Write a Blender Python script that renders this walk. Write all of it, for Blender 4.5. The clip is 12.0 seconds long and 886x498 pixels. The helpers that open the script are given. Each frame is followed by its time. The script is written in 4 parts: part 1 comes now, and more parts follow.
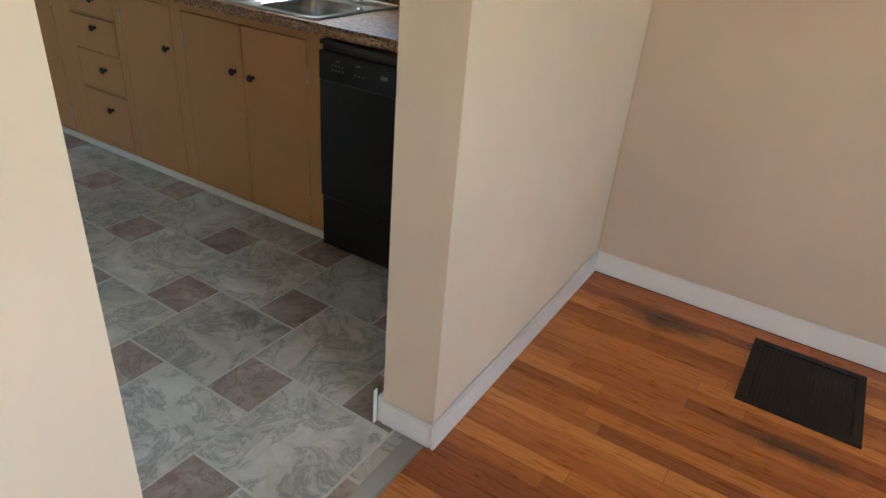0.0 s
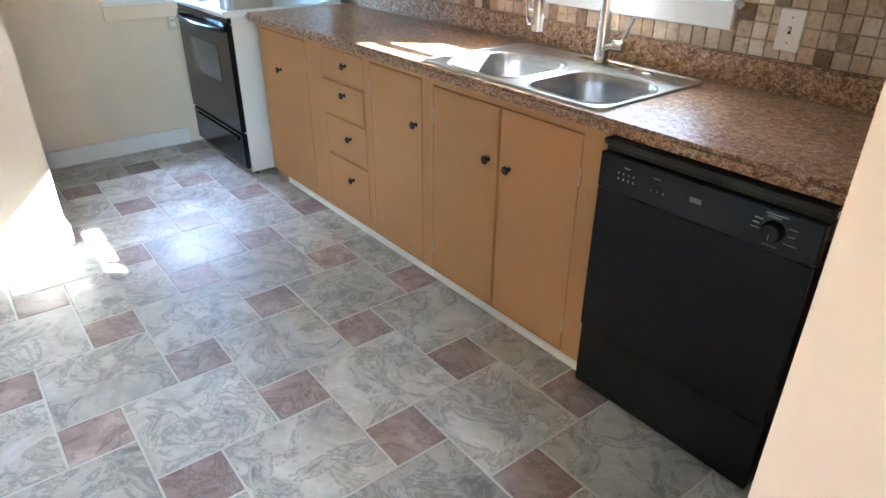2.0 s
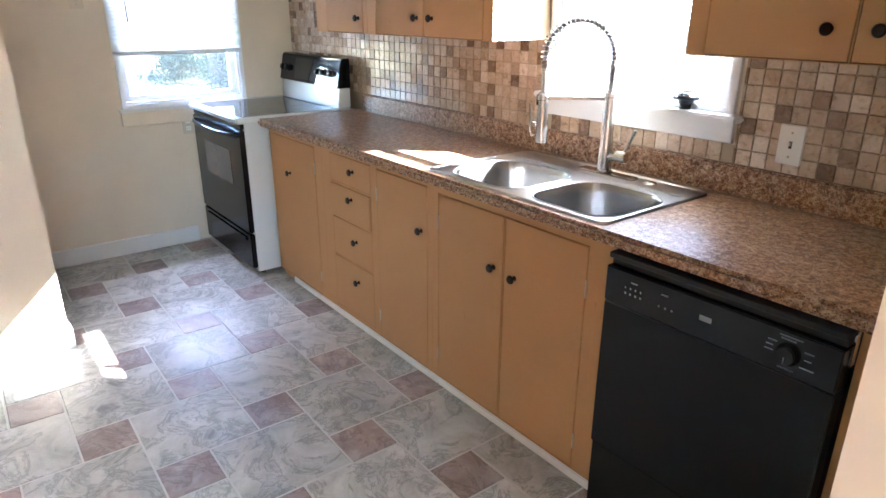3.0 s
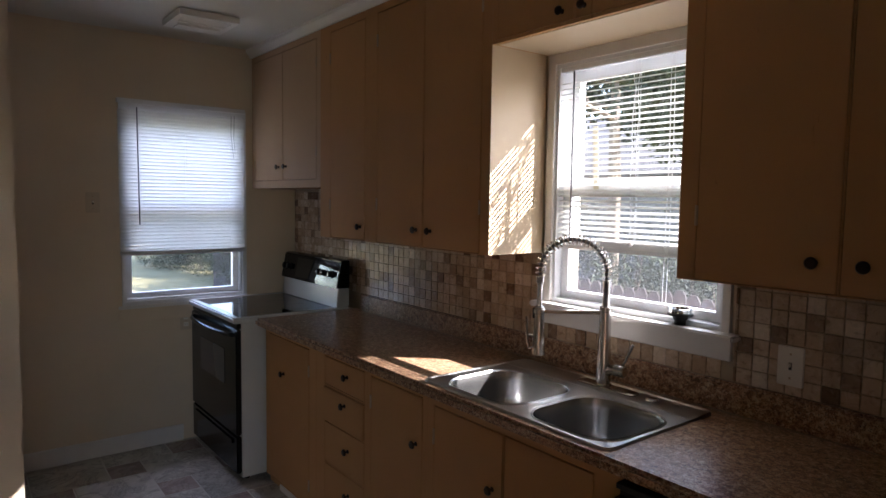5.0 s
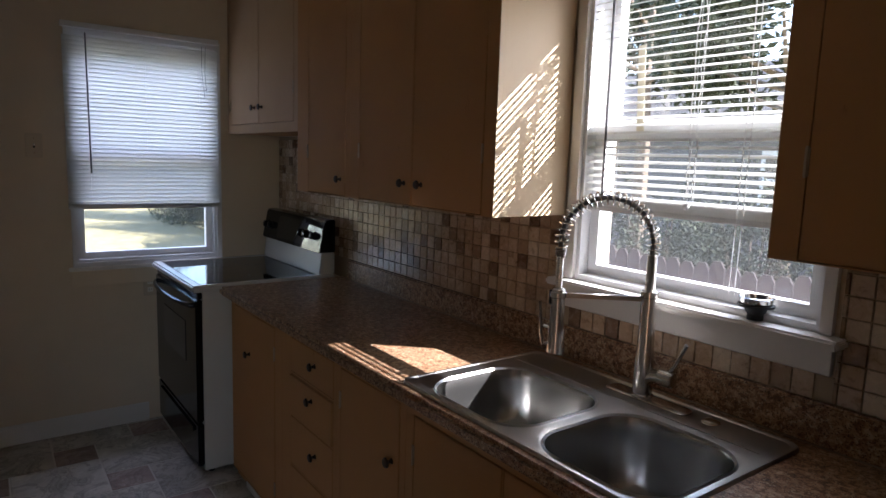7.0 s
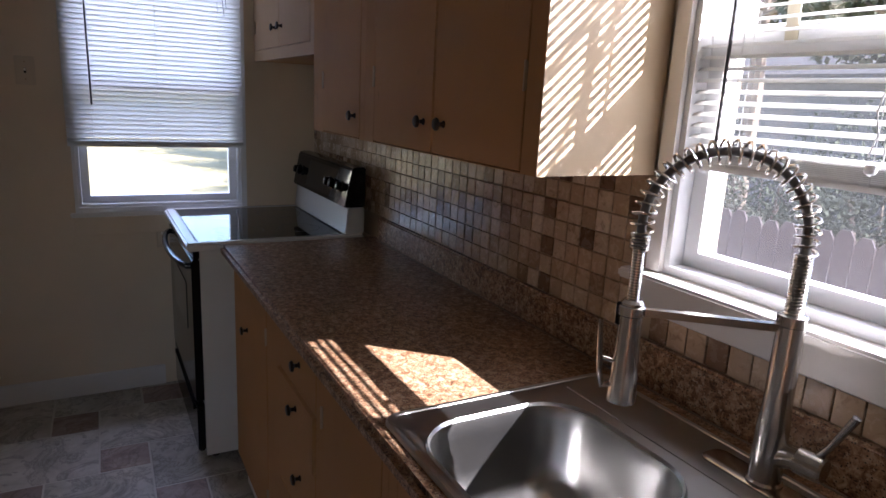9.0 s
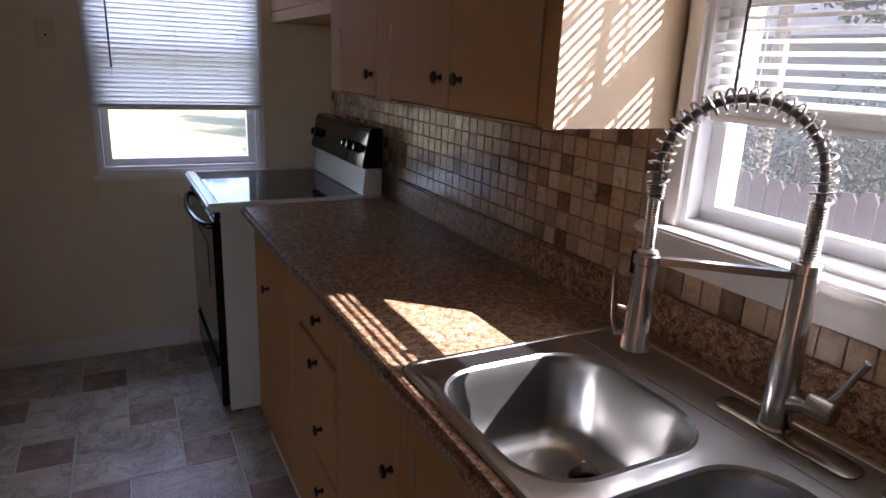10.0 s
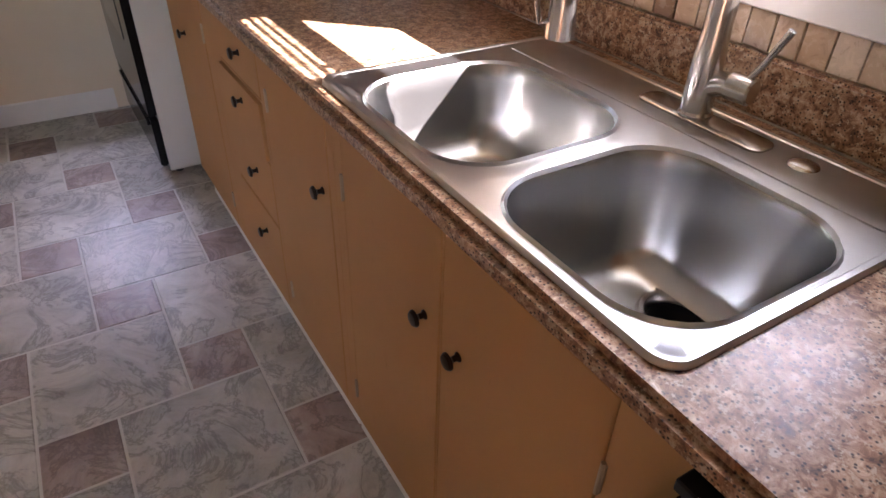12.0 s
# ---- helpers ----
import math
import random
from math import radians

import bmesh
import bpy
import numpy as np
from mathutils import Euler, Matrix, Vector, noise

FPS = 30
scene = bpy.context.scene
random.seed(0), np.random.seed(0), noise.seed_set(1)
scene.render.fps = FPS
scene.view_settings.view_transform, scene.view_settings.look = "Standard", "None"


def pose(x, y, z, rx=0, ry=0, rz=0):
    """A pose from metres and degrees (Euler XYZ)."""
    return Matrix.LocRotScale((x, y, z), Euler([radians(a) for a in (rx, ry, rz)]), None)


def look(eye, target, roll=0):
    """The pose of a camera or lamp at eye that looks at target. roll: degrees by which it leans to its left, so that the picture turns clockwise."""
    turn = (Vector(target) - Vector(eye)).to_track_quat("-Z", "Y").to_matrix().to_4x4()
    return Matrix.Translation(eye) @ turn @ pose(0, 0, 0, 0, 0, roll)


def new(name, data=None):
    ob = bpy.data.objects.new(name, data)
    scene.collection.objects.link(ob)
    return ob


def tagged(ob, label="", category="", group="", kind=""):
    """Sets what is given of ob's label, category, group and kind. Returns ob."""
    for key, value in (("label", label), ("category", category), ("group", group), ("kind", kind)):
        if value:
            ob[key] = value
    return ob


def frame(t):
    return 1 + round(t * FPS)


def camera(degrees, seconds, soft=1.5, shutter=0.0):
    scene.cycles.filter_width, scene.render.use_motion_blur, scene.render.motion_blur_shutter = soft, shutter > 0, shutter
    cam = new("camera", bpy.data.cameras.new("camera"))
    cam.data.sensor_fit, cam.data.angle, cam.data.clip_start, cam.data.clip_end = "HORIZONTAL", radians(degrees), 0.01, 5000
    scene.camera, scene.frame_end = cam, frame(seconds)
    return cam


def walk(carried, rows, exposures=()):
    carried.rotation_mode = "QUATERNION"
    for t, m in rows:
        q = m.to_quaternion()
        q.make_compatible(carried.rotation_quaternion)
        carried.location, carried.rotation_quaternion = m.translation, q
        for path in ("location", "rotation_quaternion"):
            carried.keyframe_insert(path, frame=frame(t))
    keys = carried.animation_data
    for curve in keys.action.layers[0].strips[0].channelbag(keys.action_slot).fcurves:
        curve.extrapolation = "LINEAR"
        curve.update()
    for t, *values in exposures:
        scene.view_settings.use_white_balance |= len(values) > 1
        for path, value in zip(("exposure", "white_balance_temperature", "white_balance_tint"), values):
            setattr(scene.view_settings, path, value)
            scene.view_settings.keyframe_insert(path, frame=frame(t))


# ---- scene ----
cam = camera(69.1, 12.0)
PATH = [
    (0, (4.902, -2.449, 1.362), (4.022, -0.937, 0.392), 5.0),
    (0.5, (4.75, -2.201, 1.433), (3.498, -0.996, 0.442), 4.1),
    (1, (4.59, -2.04, 1.439), (3.124, -1.075, 0.481), 2.5),
    (1.5, (4.395, -2.074, 1.401), (2.955, -1.059, 0.454), 0.1),
    (2, (4.316, -2.06, 1.426), (2.941, -0.958, 0.479), 0.4),
    (2.5, (4.291, -2.023, 1.444), (2.873, -0.92, 0.566), 0.4),
    (3, (4.278, -2.013, 1.48), (2.799, -0.864, 0.78), 0.2),
    (3.5, (4.268, -2.001, 1.507), (2.748, -0.809, 0.987), 0.2),
    (3.7, (4.26, -2.009, 1.527), (2.728, -0.807, 1.067), 0.3),
    (5.3, (4.238, -1.99, 1.577), (2.678, -0.742, 1.488), 1.0),
    (5.5, (4.229, -2.007, 1.568), (2.688, -0.733, 1.51), 1.3),
    (6, (4.145, -1.89, 1.553), (2.63, -0.586, 1.513), 1.2),
    (6.5, (3.986, -1.616, 1.545), (2.405, -0.399, 1.396), 1.5),
    (7, (3.821, -1.545, 1.527), (2.225, -0.371, 1.253), 1.9),
    (7.2, (3.733, -1.545, 1.513), (2.161, -0.337, 1.249), 2.1),
    (8.8, (3.383, -1.063, 1.515), (1.709, -0.063, 1.07), 2.2),
    (9, (3.373, -1.05, 1.498), (1.666, -0.11, 1.046), 2.9),
    (9.5, (3.392, -1.058, 1.5), (1.661, -0.179, 1.018), 2.6),
    (10, (3.396, -1.061, 1.474), (1.69, -0.176, 0.923), 2.5),
    (10.5, (3.417, -1.053, 1.441), (1.782, -0.183, 0.685), 0.9),
    (11, (3.434, -1.02, 1.401), (1.911, -0.098, 0.491), 0.8),
    (11.5, (3.448, -1.009, 1.356), (2.037, -0.095, 0.273), 2.3),
    (12, (3.441, -1.01, 1.346), (2.066, -0.137, 0.184), 1.9),
]
EXPOSURES = [(0, 4.78, 5350, -3), (0.6, 5.15, 5000, -4), (1.5, 5.8, 5080, 1), (2.5, 6.2, 5300, 6), (3.0, 5.9, 5420, 11), (3.7, 4.6, 5550, 15),
             (5.3, 3.0, 6100, 18), (7.2, 2.75, 6000, 17), (8.8, 3.05, 5950, 22), (9.5, 3.05, 5950, 24), (10, 3.2, 6000, 25), (11, 3.95, 6150, 26), (11.5, 4.5, 6250, 27), (12, 4.88, 6300, 27)]
walk(cam, [(t, look(eye, target, roll)) for t, eye, target, roll in PATH], EXPOSURES)

# ---- light ----
SUN_RAY = Vector((-0.91, -1.0, -0.915)).normalized()      # the way the sunlight travels
world = bpy.data.worlds.new("sky")
scene.world = world
world.use_nodes = True
wn = world.node_tree
sky = wn.nodes.new("ShaderNodeTexSky")
sky.sky_type, sky.sun_disc = "NISHITA", False
sky.sun_elevation, sky.sun_rotation = math.asin(-SUN_RAY.z), math.atan2(0.91, 1.0)
wn.links.new(sky.outputs[0], wn.nodes["Background"].inputs[0])
wn.nodes["Background"].inputs[1].default_value = 0.15

sun = new("sun", bpy.data.lights.new("sun", "SUN"))
sun.data.energy, sun.data.angle, sun.data.color = 5.0, radians(0.5), (1.0, 0.96, 0.90)
sun.matrix_world = look((8, 8, 8), Vector((8, 8, 8)) + SUN_RAY)


def sky_panel(name, w, h, watts, eye, target, color=(0.85, 0.92, 1.0)):
    """An added area lamp that sends extra sky light in at a window's opening."""
    lamp = new(name, bpy.data.lights.new(name, "AREA"))
    lamp.data.shape, lamp.data.size, lamp.data.size_y = "RECTANGLE", w, h
    lamp.data.energy, lamp.data.color = watts, color
    lamp.matrix_world = look(eye, target)
    return lamp


# added at an east window out of view, to light the room
sky_panel("skylight_room", 0.9, 1.2, 0.8, (7.93, -2.9, 1.5), (4.3, -1.8, 1.2), (1.0, 0.97, 0.93))
# added outside the two kitchen windows, on top of the world's sky
sky_panel("skylight_west", 1.6, 1.6, 20, (-1.4, -0.75, 3.0), (0.6, -0.9, 0.9), (0.70, 0.76, 1.0))
sky_panel("skylight_north", 2.6, 2.0, 38, (2.9, 1.9, 3.5), (2.8, -0.5, 0.9), (0.85, 0.92, 1.0))


# ---- materials ----
def mat(name, color, rough=0.6, metal=0.0, spec=0.5):
    m = bpy.data.materials.new(name)
    m.use_nodes = True
    b = m.node_tree.nodes["Principled BSDF"]
    b.inputs["Base Color"].default_value = (*color, 1)
    b.inputs["Roughness"].default_value = rough
    b.inputs["Metallic"].default_value = metal
    b.inputs["Specular IOR Level"].default_value = spec
    return m


def node(m, kind, **inputs):
    n = m.node_tree.nodes.new("ShaderNode" + kind)
    for k, v in inputs.items():
        n.inputs[k.replace("_", " ")].default_value = v
    return n


def link(m, a, out, b, inp):
    m.node_tree.links.new(a.outputs[out], b.inputs[inp])


def bsdf(m):
    return m.node_tree.nodes["Principled BSDF"]


def coords(m, scale=(1, 1, 1)):
    """World-size coordinates, so that textures keep their size on every object."""
    g = node(m, "NewGeometry")
    mp = node(m, "Mapping")
    mp.inputs["Scale"].default_value = scale
    link(m, g, "Position", mp, "Vector")
    return mp


def ramp(m, stops, src, out="Fac"):
    r = node(m, "ValToRGB")
    els = r.color_ramp.elements
    while len(els) < len(stops):
        els.new(0.5)
    for e, (p, c) in zip(els, stops):
        e.position, e.color = p, (*c, 1) if len(c) == 3 else c
    link(m, src, out, r, "Fac")
    return r


def noise_tex(m, vec, scale, detail=4.0, rough=0.55, distort=0.0):
    n = node(m, "TexNoise", Scale=scale, Detail=detail, Roughness=rough, Distortion=distort)
    link(m, vec, 0, n, "Vector")
    return n


def mix(m, a, b, fac=None, mode="MIX", value=0.5):
    n = node(m, "Mix")
    n.data_type, n.blend_type = "RGBA", mode
    n.inputs[0].default_value = value
    if fac is not None:
        m.node_tree.links.new(fac, n.inputs[0])
    for sock, v in ((n.inputs[6], a), (n.inputs[7], b)):
        if isinstance(v, tuple):
            sock.default_value = (*v, 1)
        else:
            m.node_tree.links.new(v, sock)
    return n


def set_color(m, socket):
    m.node_tree.links.new(socket, bsdf(m).inputs["Base Color"])


def bump(m, src, out="Fac", strength=0.2, dist=0.002):
    b = node(m, "Bump", Strength=strength, Distance=dist)
    link(m, src, out, b, "Height")
    link(m, b, "Normal", bsdf(m), "Normal")


def rough_from(m, src, lo, hi, out="Fac"):
    r = node(m, "MapRange")
    r.inputs["To Min"].default_value, r.inputs["To Max"].default_value = lo, hi
    link(m, src, out, r, "Value")
    link(m, r, "Result", bsdf(m), "Roughness")


def painted(name, color, rough=0.55, vary=0.06, grain=260, strength=0.12, spec=0.4):
    """Rolled paint: a faint orange-peel and cloudy unevenness."""
    m = mat(name, color, rough, spec=spec)
    c = coords(m)
    big = noise_tex(m, c, 1.7, 5)
    dark = tuple(v * (1 - vary) for v in color)
    light = tuple(min(1, v * (1 + vary)) for v in color)
    r = ramp(m, [(0.3, dark), (0.7, light)], big)
    set_color(m, r.outputs[0])
    fine = noise_tex(m, c, grain, 3)
    bump(m, fine, strength=strength, dist=0.0012)
    rough_from(m, noise_tex(m, c, 9, 4), rough - 0.07, rough + 0.07)
    return m


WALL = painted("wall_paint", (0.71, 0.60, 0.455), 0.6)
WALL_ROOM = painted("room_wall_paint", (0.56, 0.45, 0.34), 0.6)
CEIL = painted("ceiling_paint", (0.70, 0.68, 0.63), 0.7)
WHITE = painted("white_trim_paint", (0.74, 0.72, 0.69), 0.4, 0.04, 120, 0.08)
CAB = painted("tan_cabinet_paint", (0.46, 0.248, 0.104), 0.62, 0.07, 150, 0.1, 0.16)
# paler than CAB, for the cabinet above the stove
PALECAB = painted("paler_cabinet_tone", (0.49, 0.33, 0.20), 0.6, 0.06, 150, 0.1, 0.16)
ALCOVE = painted("cream_alcove_paint", (0.56, 0.43, 0.28), 0.5)
def scuffed(m):
    """A few darker rubs and scratches in the paint."""
    c = coords(m, (1, 1, 0.22))
    n = noise_tex(m, c, 26, 6, 0.7)
    k = ramp(m, [(0.66, (0, 0, 0)), (0.74, (0.6, 0.6, 0.6))], n)
    old = bsdf(m).inputs["Base Color"].links[0].from_socket
    set_color(m, mix(m, old, (0.22, 0.10, 0.04), k.outputs[0]).outputs[2])


scuffed(CAB)
# near-black that puts shade into the gaps round the cabinet doors
GAPSHADE = mat("door_gap_shade", (0.05, 0.03, 0.015), 0.8)
WINWHITE = painted("white_vinyl", (0.78, 0.79, 0.80), 0.35, 0.02, 60, 0.03)
ENAMEL = mat("white_enamel", (0.60, 0.585, 0.55), 0.24)
BLACKGLASS = mat("black_glass", (0.006, 0.006, 0.007), 0.04)
BLACKPLASTIC = mat("black_plastic", (0.007, 0.007, 0.008), 0.16, spec=0.4)
CONSOLEBLACK = mat("glossy_console_black", (0.004, 0.004, 0.0045), 0.07, spec=0.22)
BLACKMATTE = mat("black_rubber", (0.01, 0.01, 0.01), 0.6)
OVENGLASS = mat("oven_window_glass", (0.09, 0.085, 0.08), 0.10)
KNOB = mat("dark_bronze", (0.03, 0.02, 0.015), 0.38, 0.7)
HINGE = mat("worn_hinge_metal", (0.48, 0.38, 0.27), 0.4, 0.7)
PLATE = mat("switch_plate_plastic", (0.78, 0.75, 0.68), 0.35)
PLATEOLD = mat("painted_over_plate", (0.60, 0.51, 0.39), 0.45)
PRINT = mat("grey_print", (0.20, 0.20, 0.20), 0.5)
BRASS = mat("aged_brass", (0.45, 0.30, 0.12), 0.3, 0.9)
IVORY = mat("ivory_plastic", (0.6, 0.55, 0.42), 0.3)
CHROME = mat("chrome", (0.75, 0.74, 0.72), 0.12, 1.0)
REGISTER = mat("brown_register_metal", (0.018, 0.011, 0.008), 0.45, 0.5)
VENTGREY = mat("vent_plastic", (0.8, 0.78, 0.74), 0.45)
THRESH = mat("threshold_metal", (0.36, 0.35, 0.34), 0.42, 0.8)
HOSE = mat("dark_ribbed_steel", (0.16, 0.155, 0.15), 0.35, 1.0)
CORD = mat("cord", (0.75, 0.75, 0.75), 0.7)
WAND = mat("dark_wand", (0.08, 0.08, 0.09), 0.3)


def appliance_black():
    m = mat("black_appliance", (0.006, 0.0055, 0.0055), 0.3, spec=0.3)
    c = coords(m)
    bump(m, noise_tex(m, c, 700, 2), strength=0.12, dist=0.0005)
    rough_from(m, noise_tex(m, c, 5, 5), 0.28, 0.42)
    return m


APPBLACK = appliance_black()


def brushed(name, color, rough, stretch, metal=1.0, vary=1.0):
    m = mat(name, color, rough, metal)
    c = coords(m, stretch)
    n = noise_tex(m, c, 60, 4)
    rough_from(m, n, rough - 0.05 * vary, rough + 0.06 * vary)
    smudge = noise_tex(m, coords(m), 7, 5)
    tone = ramp(m, [(0.3, tuple(v * 0.88 for v in color)), (0.7, tuple(min(1, v * 1.06) for v in color))], smudge)
    set_color(m, tone.outputs[0])
    return m


BOWLSTEEL = brushed("satin_bowl_steel", (0.44, 0.435, 0.42), 0.26, (0.3, 0.3, 0.1), 1.0, 0.3)
STEEL = brushed("brushed_steel", (0.52, 0.515, 0.50), 0.30, (3, 30, 30), 1.0, 0.8)
NICKEL = brushed("brushed_nickel", (0.56, 0.53, 0.49), 0.24, (30, 30, 2))


def granite():
    """Laminate with a brown granite print: rust and tan flecks over near black."""
    m = mat("brown_granite_laminate", (0.1, 0.06, 0.04), 0.3, spec=0.26)
    c = coords(m)
    a = noise_tex(m, c, 58, 8, 0.72, 0.7)
    base = ramp(m, [(0.34, (0.06, 0.028, 0.016)), (0.45, (0.20, 0.10, 0.05)), (0.54, (0.36, 0.215, 0.125)), (0.68, (0.61, 0.465, 0.32))], a)
    v = node(m, "TexVoronoi", Scale=170.0, Randomness=1.0)
    link(m, c, 0, v, "Vector")
    fl = ramp(m, [(0.16, (0.0, 0.0, 0.0)), (0.34, (1, 1, 1))], v, "Distance")
    sp = noise_tex(m, c, 95, 3, 0.7)
    spr = ramp(m, [(0.57, (0, 0, 0)), (0.63, (1, 1, 1))], sp)
    grey = mix(m, base.outputs[0], (0.46, 0.345, 0.235), spr.outputs[0])
    out = mix(m, (0.022, 0.012, 0.008), grey.outputs[2], fl.outputs[0])
    set_color(m, out.outputs[2])
    rough_from(m, a, 0.30, 0.42)
    bump(m, sp, strength=0.06, dist=0.0004)
    return m


GRANITE = granite()


def floor_tile(name, tones, vein):
    """Printed stone of a vinyl floor: clouded marbling with darker veins, each piece a little different."""
    m = mat(name, tones[1], 0.27, spec=0.7)
    c = coords(m)
    info = node(m, "ObjectInfo")
    sh = node(m, "VectorMath")
    sh.operation = "MULTIPLY_ADD"
    sh.inputs[1].default_value = (9, 9, 9)
    link(m, info, "Random", sh, 0)
    link(m, c, 0, sh, 2)
    a = noise_tex(m, sh, 6, 9, 0.7, 0.6)
    base = ramp(m, [(0.3, tones[0]), (0.5, tones[1]), (0.68, tones[2])], a)
    b = noise_tex(m, sh, 5.5, 9, 0.66, 1.1)
    vr = ramp(m, [(0.32, (0.8, 0.8, 0.8)), (0.42, (0.15, 0.15, 0.15)), (0.445, (0.06, 0.06, 0.06)), (0.478, (0.58, 0.58, 0.58)), (0.52, (0, 0, 0))], b)
    o = mix(m, base.outputs[0], vein, vr.outputs[0])
    hsv = node(m, "HueSaturation")
    mr = node(m, "MapRange")
    mr.inputs["To Min"].default_value, mr.inputs["To Max"].default_value = 0.86, 1.12
    link(m, info, "Random", mr, "Value")
    link(m, mr, "Result", hsv, "Value")
    m.node_tree.links.new(o.outputs[2], hsv.inputs["Color"])
    set_color(m, hsv.outputs[0])
    bump(m, noise_tex(m, c, 38, 6, 0.6, 0.8), strength=0.22, dist=0.003)
    rough_from(m, noise_tex(m, c, 12, 5), 0.36, 0.50)
    return m


TILE_BIG = floor_tile("grey_marbled_vinyl", [(0.32, 0.305, 0.265), (0.50, 0.48, 0.43), (0.64, 0.62, 0.57)], (0.13, 0.12, 0.105))
TILE_SMALL = floor_tile("rose_brown_vinyl", [(0.23, 0.165, 0.14), (0.34, 0.255, 0.22), (0.48, 0.40, 0.355)], (0.12, 0.085, 0.07))
GROUT = painted("pale_vinyl_joint", (0.60, 0.58, 0.53), 0.45, 0.08)


def travertine():
    m = mat("tumbled_travertine", (0.4, 0.3, 0.2), 0.55)
    info = node(m, "ObjectInfo")
    geo = node(m, "NewGeometry")
    add = node(m, "Math")
    add.operation = "ADD"
    link(m, info, "Random", add, 0)
    link(m, geo, "Random Per Island", add, 1)
    fr = node(m, "Math")
    fr.operation = "FRACT"
    link(m, add, 0, fr, 0)
    tone = ramp(m, [(0.0, (0.17, 0.105, 0.065)), (0.10, (0.27, 0.18, 0.115)), (0.2, (0.42, 0.30, 0.195)), (0.55, (0.50, 0.37, 0.25)), (0.85, (0.56, 0.435, 0.31)), (1.0, (0.68, 0.57, 0.44))], fr, 0)
    c = coords(m)
    n = noise_tex(m, c, 38, 6, 0.6, 1.0)
    cl = ramp(m, [(0.32, (0.42, 0.33, 0.26)), (0.44, (1, 1, 1)), (0.75, (1.1, 1.08, 1.05))], n)
    o = mix(m, tone.outputs[0], cl.outputs[0], None, "MULTIPLY", 0.6)
    set_color(m, o.outputs[2])
    bump(m, n, strength=0.3, dist=0.0015)
    rough_from(m, n, 0.16, 0.36)
    return m


TRAV = travertine()
TGROUT = painted("sand_grout", (0.36, 0.28, 0.19), 0.85, 0.1)


def oak():
    m = mat("amber_oak_boards", (0.35, 0.13, 0.03), 0.28)
    info = node(m, "ObjectInfo")
    geo = node(m, "NewGeometry")
    add = node(m, "Math")
    add.operation = "ADD"
    link(m, info, "Random", add, 0)
    link(m, geo, "Random Per Island", add, 1)
    fr = node(m, "Math")
    fr.operation = "FRACT"
    link(m, add, 0, fr, 0)
    tone = ramp(m, [(0.0, (0.28, 0.075, 0.014)), (0.35, (0.44, 0.138, 0.026)), (0.75, (0.57, 0.21, 0.042)), (1.0, (0.70, 0.30, 0.07))], fr, 0)
    c = coords(m, (1.6, 22, 22))
    n = noise_tex(m, c, 5, 7, 0.65, 1.0)
    gr = ramp(m, [(0.3, (0.6, 0.52, 0.45)), (0.6, (1.05, 1.02, 1.0))], n)
    o = mix(m, tone.outputs[0], gr.outputs[0], None, "MULTIPLY", 0.8)
    # worn dark water stains
    g = node(m, "NewGeometry")
    prev = o.outputs[2]
    for (sx, sy, rx, ry) in ((4.63, -0.25, 0.20, 0.085), (5.12, -0.68, 0.20, 0.05)):
        mp = node(m, "Mapping")
        mp.inputs["Location"].default_value = (-sx / rx, -sy / ry, 0)
        mp.inputs["Scale"].default_value = (1 / rx, 1 / ry, 0)
        link(m, g, "Position", mp, "Vector")
        ln = node(m, "VectorMath")
        ln.operation = "LENGTH"
        link(m, mp, 0, ln, 0)
        wob = noise_tex(m, coords(m), 11, 5)
        s = node(m, "Math")
        s.operation = "MULTIPLY_ADD"
        s.inputs[1].default_value = 1.3
        link(m, wob, "Fac", s, 0)
        link(m, ln, "Value", s, 2)
        k = ramp(m, [(0.55, (0.8, 0.8, 0.8)), (1.0, (0, 0, 0))], node_scale(m, s, 0.6), 0)
        prev = mix(m, prev, (0.045, 0.018, 0.01), k.outputs[0]).outputs[2]
    set_color(m, prev)
    rough_from(m, n, 0.2, 0.38)
    bump(m, n, strength=0.1, dist=0.0006)
    return m


def node_scale(m, src, k):
    s = node(m, "Math")
    s.operation = "MULTIPLY"
    s.inputs[1].default_value = k
    link(m, src, 0, s, 0)
    return s


OAK = oak()
OAKGAP = mat("board_gap", (0.05, 0.018, 0.008), 0.7)


def glass():
    m = mat("window_glass", (1, 1, 1), 0.0)
    nt = m.node_tree
    tr, gl, mx = node(m, "BsdfTransparent"), node(m, "BsdfGlossy", Roughness=0.0), node(m, "MixShader")
    lw = node(m, "Fresnel", IOR=1.35)
    link(m, lw, 0, mx, 0)
    link(m, tr, 0, mx, 1)
    link(m, gl, 0, mx, 2)
    nt.links.new(mx.outputs[0], nt.nodes["Material Output"].inputs[0])
    return m


GLASS = glass()


def slat():
    m = mat("white_blind_slat", (0.8, 0.8, 0.78), 0.4)
    nt = m.node_tree
    tl, mx = node(m, "BsdfTranslucent"), node(m, "MixShader")
    tl.inputs[0].default_value = (0.82, 0.82, 0.80, 1)
    mx.inputs[0].default_value = 0.56
    link(m, bsdf(m), 0, mx, 1)
    link(m, tl, 0, mx, 2)
    nt.links.new(mx.outputs[0], nt.nodes["Material Output"].inputs[0])
    return m


SLAT = slat()


def mottled(name, a, b, scale, rough=0.9, c=None):
    m = mat(name, a, rough, spec=0.2)
    n = noise_tex(m, coords(m), scale, 6, 0.65)
    r = ramp(m, [(0.3, a), (0.55, b), (0.75, c or b)], n)
    set_color(m, r.outputs[0])
    return m


